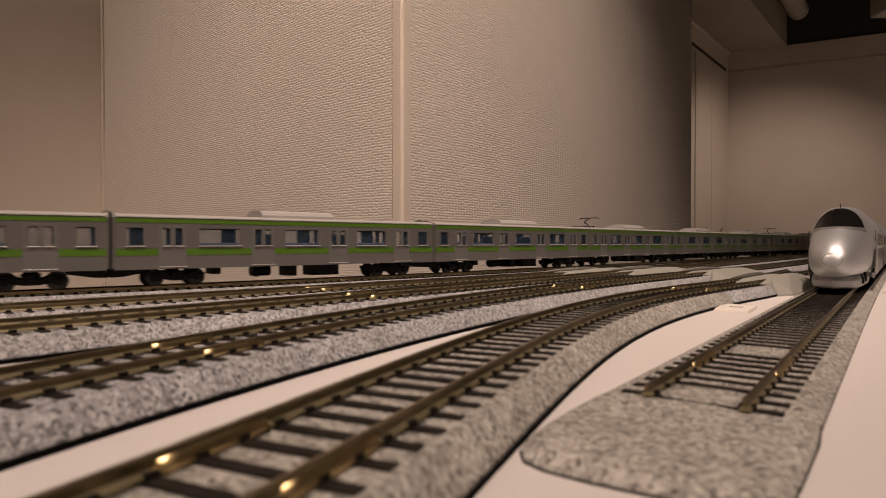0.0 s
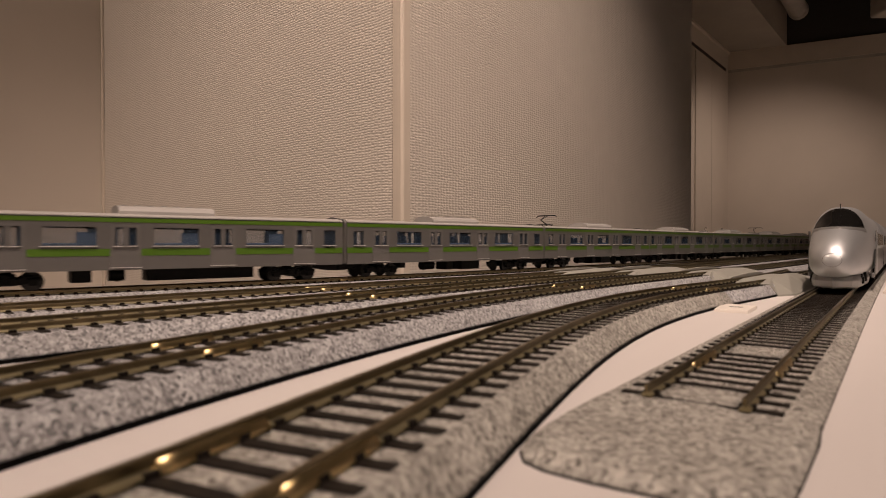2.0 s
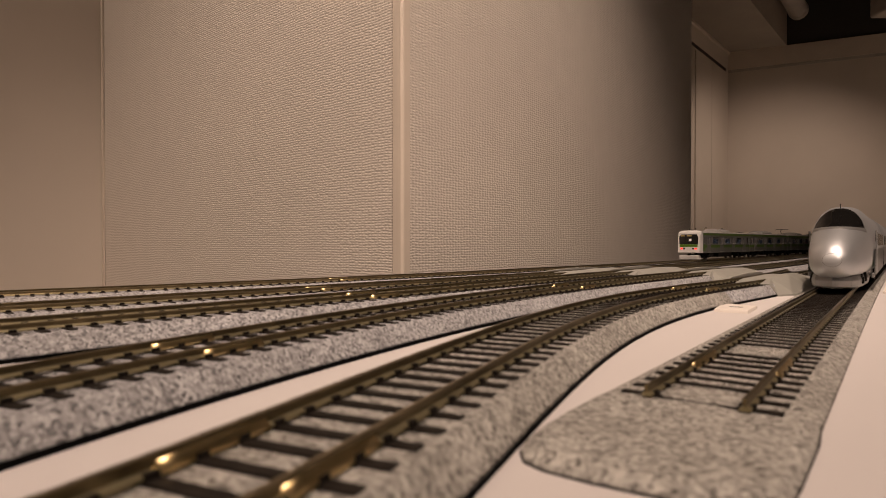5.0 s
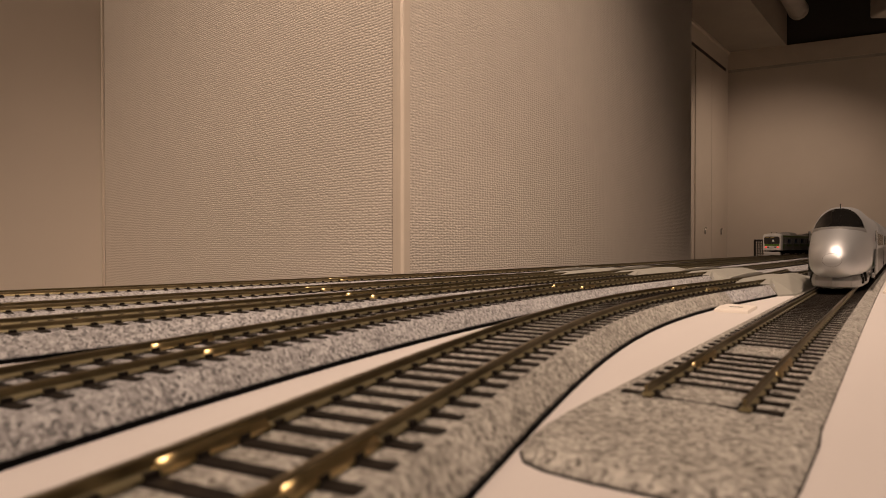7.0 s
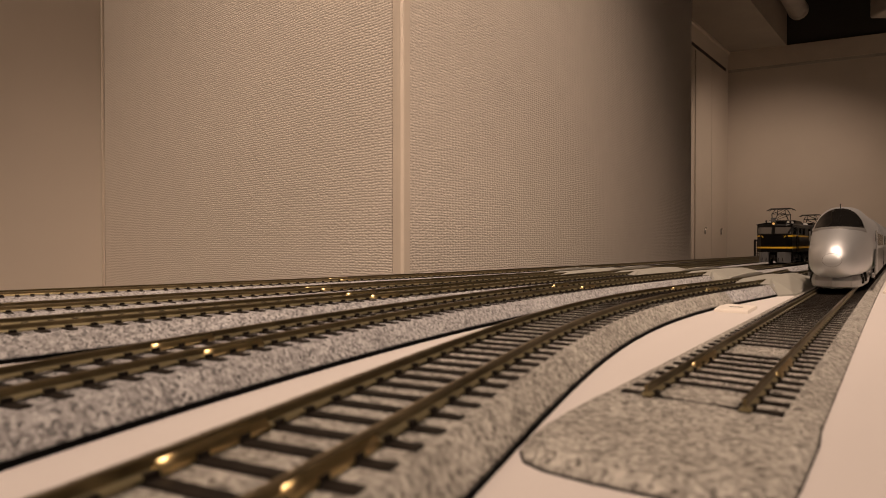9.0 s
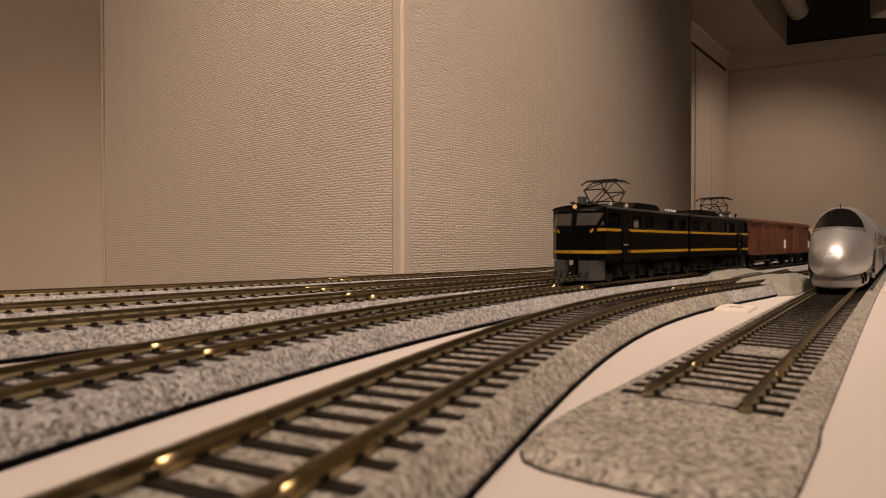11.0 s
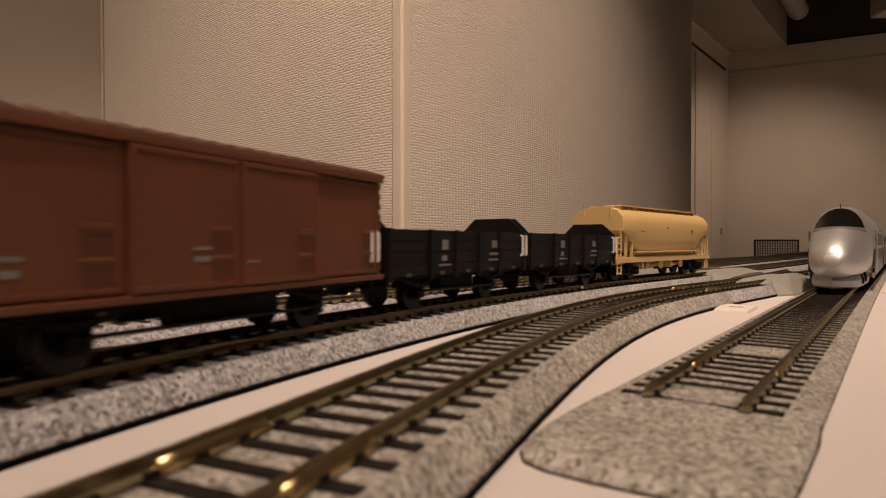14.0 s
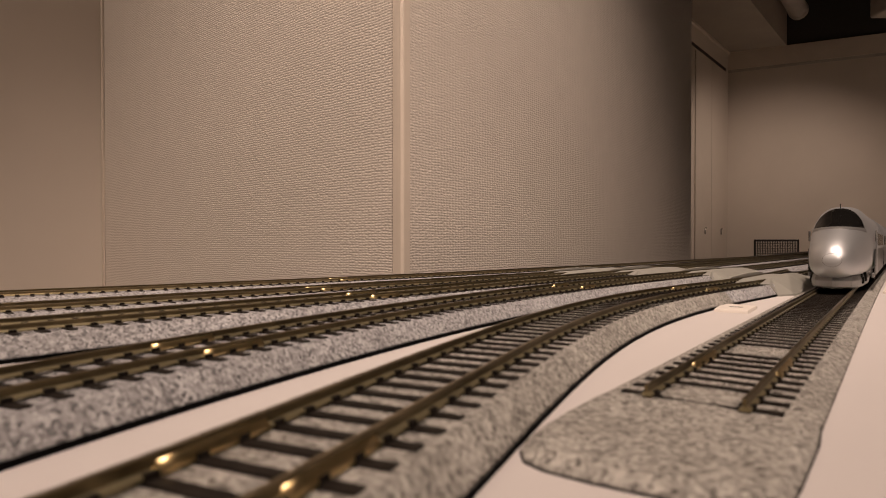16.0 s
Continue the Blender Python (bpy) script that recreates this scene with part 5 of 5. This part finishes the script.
def ballast_patch(owner, line, s0, s1):
    """A low heap of ballast that hides the sleepers between the rails."""
    bm = bmesh.new()
    l0, l1, top = line.run(s0), line.run(s1), RAIL * 1000 + line.rise
    rings = []
    for t, z in ((0.0, -2.9), (0.12, -2.25), (0.5, -2.1), (0.88, -2.25), (1.0, -2.9)):
        p, a = line.point(l0 + (l1 - l0) * t), radians(line.heading(l0))
        ring = []
        for o, u in ((-7.4, -3.2), (-7.4, z - 0.2), (-4, z), (0, z + 0.06), (4, z), (7.4, z - 0.2), (7.4, -3.2)):
            ring.append((p.x + math.sin(a) * o, p.y - math.cos(a) * o, top + u))
        rings.append(ring)
    loft(bm, rings)
    part("ballast_patch", bm, M_BALLAST_B, owner, "ballast spread over the sleepers", True)


for s in (43, 342):
    joiners(track_curve, CURVE, s)
for s in (79, 318):
    joiners(track_goods, FREIGHT, s)
joiners(track_three, T3, 205)
joiners(track_two, T2, 240)
joiners(track_main, MAIN, 330)
joiners(track_siding, SIDING, 160, size=22.0)
ballast_patch(track_siding, SIDING, 118, 133)
ballast_patch(track_siding, SIDING, 178, 195)
# ---- small things on the table ----


def sm_point(s, m):
    p = place(s, m)
    return Vector((p.x, p.y))


def slab(name, pts, z0, z1, mat, label, category, inset=0.0):
    """A low plate with an outline (s, m) in mm on the table, its top drawn in by inset."""
    c = sum((sm_point(*p) for p in pts), Vector((0, 0))) / len(pts)
    lo = [sm_point(*p) for p in pts]
    hi = [p + (c - p).normalized() * inset for p in lo]
    bm = bmesh.new()
    loft(bm, [[(p.x, p.y, z0) for p in lo], [(p.x, p.y, z0 + (z1 - z0) * 0.55) for p in [a.lerp(b, 0.25) for a, b in zip(lo, hi)]], [(p.x, p.y, z1) for p in hi]])
    return tagged(part(name, bm, mat), label, category)


def apron():
    """The moulded ballast foot on which the siding ends."""
    out = [(150, -13.6), (114, -10.9), (92, -10.8), (84, -11.0), (79.5, -12.8), (77.4, -19), (76.8, -26), (76.0, -34), (75.9, -41), (77.2, -45.0), (80.5, -47.6), (86, -49.4), (100, -51.0), (118, -51.6), (150, -49.0)]
    c = Vector((118.0, -31.5))
    lo = [sm_point(*p) for p in out]
    hi = [sm_point(*(Vector(p) + (c - Vector(p)).normalized() * 3.4)) for i, p in enumerate(out)]
    top = RAIL * 1000 - 2.75
    bm = bmesh.new()
    mid = [a.lerp(b, 0.12) for a, b in zip(lo, hi)]
    loft(bm, [[(p.x, p.y, TABLE * 1000 + 0.01) for p in lo], [(p.x, p.y, TABLE * 1000 + 0.7) for p in mid], [(p.x, p.y, top - 0.25) for p in [a.lerp(b, 0.85) for a, b in zip(lo, hi)]], [(p.x, p.y, top) for p in hi]])
    foot = part("track_end_foot", bm, M_BALLAST_B)
    bm = bmesh.new()
    rim = [sm_point(*(Vector(p) + (Vector(p) - c).normalized() * 0.12)) for p in out]
    prism(bm, [(p.x, p.y) for p in rim], TABLE * 1000 + 0.005, TABLE * 1000 + 0.3, "z")
    part("base_edge", bm, M_UNDER, foot, "dark lower edge of the foot")
    tagged(foot, "rounded ballast-textured foot at the end of the siding", "track end")


apron()


def rerailer(line, s0, s1, sides=(-1, 1)):
    ob = empty("rerailer", "grey plastic rerailing ramp straddling the track", "track ramp", "rerailing ramps")
    l0, l1 = line.run(s0), line.run(s1)
    top = RAIL * 1000 + line.rise
    low = TABLE * 1000

    def across(l, o, z):
        p = line.point(l)
        a = radians(line.heading(l))
        return (p.x + math.sin(a) * o, p.y - math.cos(a) * o, z)
    n = l1 - l0
    for s in sides:
        rings = []
        for t, wide, rise in ((0.0, 21.0, -2.2), (0.12, 27.0, 0.6), (0.45, 30.0, 2.0), (0.75, 29.0, 1.2), (1.0, 21.0, -2.4)):
            l = l0 + n * t
            rings.append([across(l, s * 10.6, low + 0.03), across(l, s * wide, low + 0.03), across(l, s * (wide - 0.4), low + 1.2), across(l, s * (13.0 if 0 < t < 1 else 16), top + rise), across(l, s * 10.6, top + rise)])
        bm = bmesh.new()
        loft(bm, rings)
        part("side_ramp", bm, M_GREYPL, ob, "faceted grey side ramp")
    rings = []
    for t, z in ((0.0, -2.0), (0.2, -0.4), (0.8, -0.4), (1.0, -2.0)):
        l = l0 + n * t
        hw = 6.8 if 0 < t < 1 else 4.0
        rings.append([across(l, -hw, top - 2.6), across(l, hw, top - 2.6), across(l, hw, top + z), across(l, -hw, top + z)])
    bm = bmesh.new()
    loft(bm, rings)
    part("centre_plate", bm, M_GREYPL, ob)


rerailer(CURVE, 415, 540)
rerailer(FREIGHT, 500, 620)
rerailer(T3, 470, 600)
rerailer(T2, 470, 600)


def white_block():
    pts = [(303.5, -72.5), (303.5, -57.5), (330, -58.5), (334, -75.0)]
    ob = slab("plastic_lid", pts, TABLE * 1000 + 0.02, TABLE * 1000 + 1.5, M_WHITEPL, "small flat white plastic lid lying on the table", "lid", 0.5)
    ob.location.z = 0
    c = sum((sm_point(*p) for p in pts), Vector((0, 0))) / 4
    bm = bmesh.new()
    d = TN * 3.0
    prism(bm, [(c.x - d.x - TT.x, c.y - d.y - TT.y), (c.x + d.x - TT.x, c.y + d.y - TT.y), (c.x + d.x + TT.x, c.y + d.y + TT.y), (c.x - d.x + TT.x, c.y - d.y + TT.y)], TABLE * 1000 + 1.47, TABLE * 1000 + 1.62, "z")
    part("mark", bm, M_SKIRT, ob, "short grey printed bar")


white_block()
slab("feeder_plate", [(460, -61.0), (458, -51.5), (505, -52.5), (503, -62.0)], TABLE * 1000 + 0.02, TABLE * 1000 + 1.6, M_WHITEPL, "pale flat feeder plate beside the siding", "plate", 0.4)
slab("feeder_plate", [(478, -12.0), (477, 8.0), (540, 8.0), (541, -12.0)], TABLE * 1000 + 0.02, TABLE * 1000 + 1.6, M_WHITEPL, "pale flat feeder plate beside the siding", "plate", 0.4)
# ---- what moves ----
CAR, UNIT, VAN, GONDOLA, HOPPER = 250.0, 138.0, 122.0, 104.0, 164.0
# seconds and the place along the line (s, mm) of a joint between cars, with the lengths between it and the end that leads the count
COMMUTER_TAIL = [(0.0, 164, 3), (0.5, 315, 3), (1.0, 485, 3), (1.5, 398, 2), (2.0, 566, 2), (2.5, 482, 1), (3.0, 423, 0), (3.5, 589, 0), (4.0, 760, 0), (6.5, 1367, 0), (7.0, 1452, 0),
                 (7.5, 1555, 0), (8.0, 1680, 0), (9.0, 1900, 0), (10.0, 2090, 0), (12.0, 2330, 0), (14.0, 2400, 0), (16.0, 2410, 0)]
GOODS_REAR = [(0.0, 3035, 0), (4.0, 2135, 0), (8.0, 1235, 0), (9.0, 1012, 0), (10.0, 786, 0), (11.3, 536, 0), (11.5, 492, 0), (12.0, 378, 0), (12.5, 257, 0), (13.0, 137, 0), (13.5, 259, 2 * VAN), (14.0, 132, 2 * VAN),
              (14.5, 215, 2 * VAN + 2 * GONDOLA), (15.0, 88, 2 * VAN + 2 * GONDOLA), (15.5, 116, 2 * VAN + 2 * GONDOLA + HOPPER), (16.0, -16, 2 * VAN + 2 * GONDOLA + HOPPER)]


def ride(thing, line, centre, bogies, times, backwards):
    rows = []
    for t in times:
        l = centre(t)
        a, b = line.point(l - bogies / 2), line.point(l + bogies / 2)
        h = math.degrees(math.atan2((b - a).y, (b - a).x)) + (180 if backwards else 0)
        c = (a + b) / 2
        rows.append((t, pose(c.x / 1000, c.y / 1000, RAIL + line.rise / 1000, 0, 0, h)))
    walk(thing, rows)


def motions():
    times = [i * 0.25 for i in range(65)]
    tt = [r[0] for r in COMMUTER_TAIL]
    ll = [MAIN.run(s) - n * CAR for _, s, n in COMMUTER_TAIL]
    for i, car in enumerate(commuter_cars):
        ride(car, MAIN, lambda t: float(np.interp(t, tt, ll)) + (i + 0.5) * CAR, 172, times, i == 0)
    gt = [r[0] for r in GOODS_REAR]
    gl = [FREIGHT.run(s) - n for _, s, n in GOODS_REAR]
    at = -2 * UNIT
    for i, (car, length, bogies) in enumerate(goods_cars):
        off = at + length / 2
        at += length
        ride(car, FREIGHT, lambda t: float(np.interp(t, gt, gl)) + off, bogies, times, i != 1)


motions()
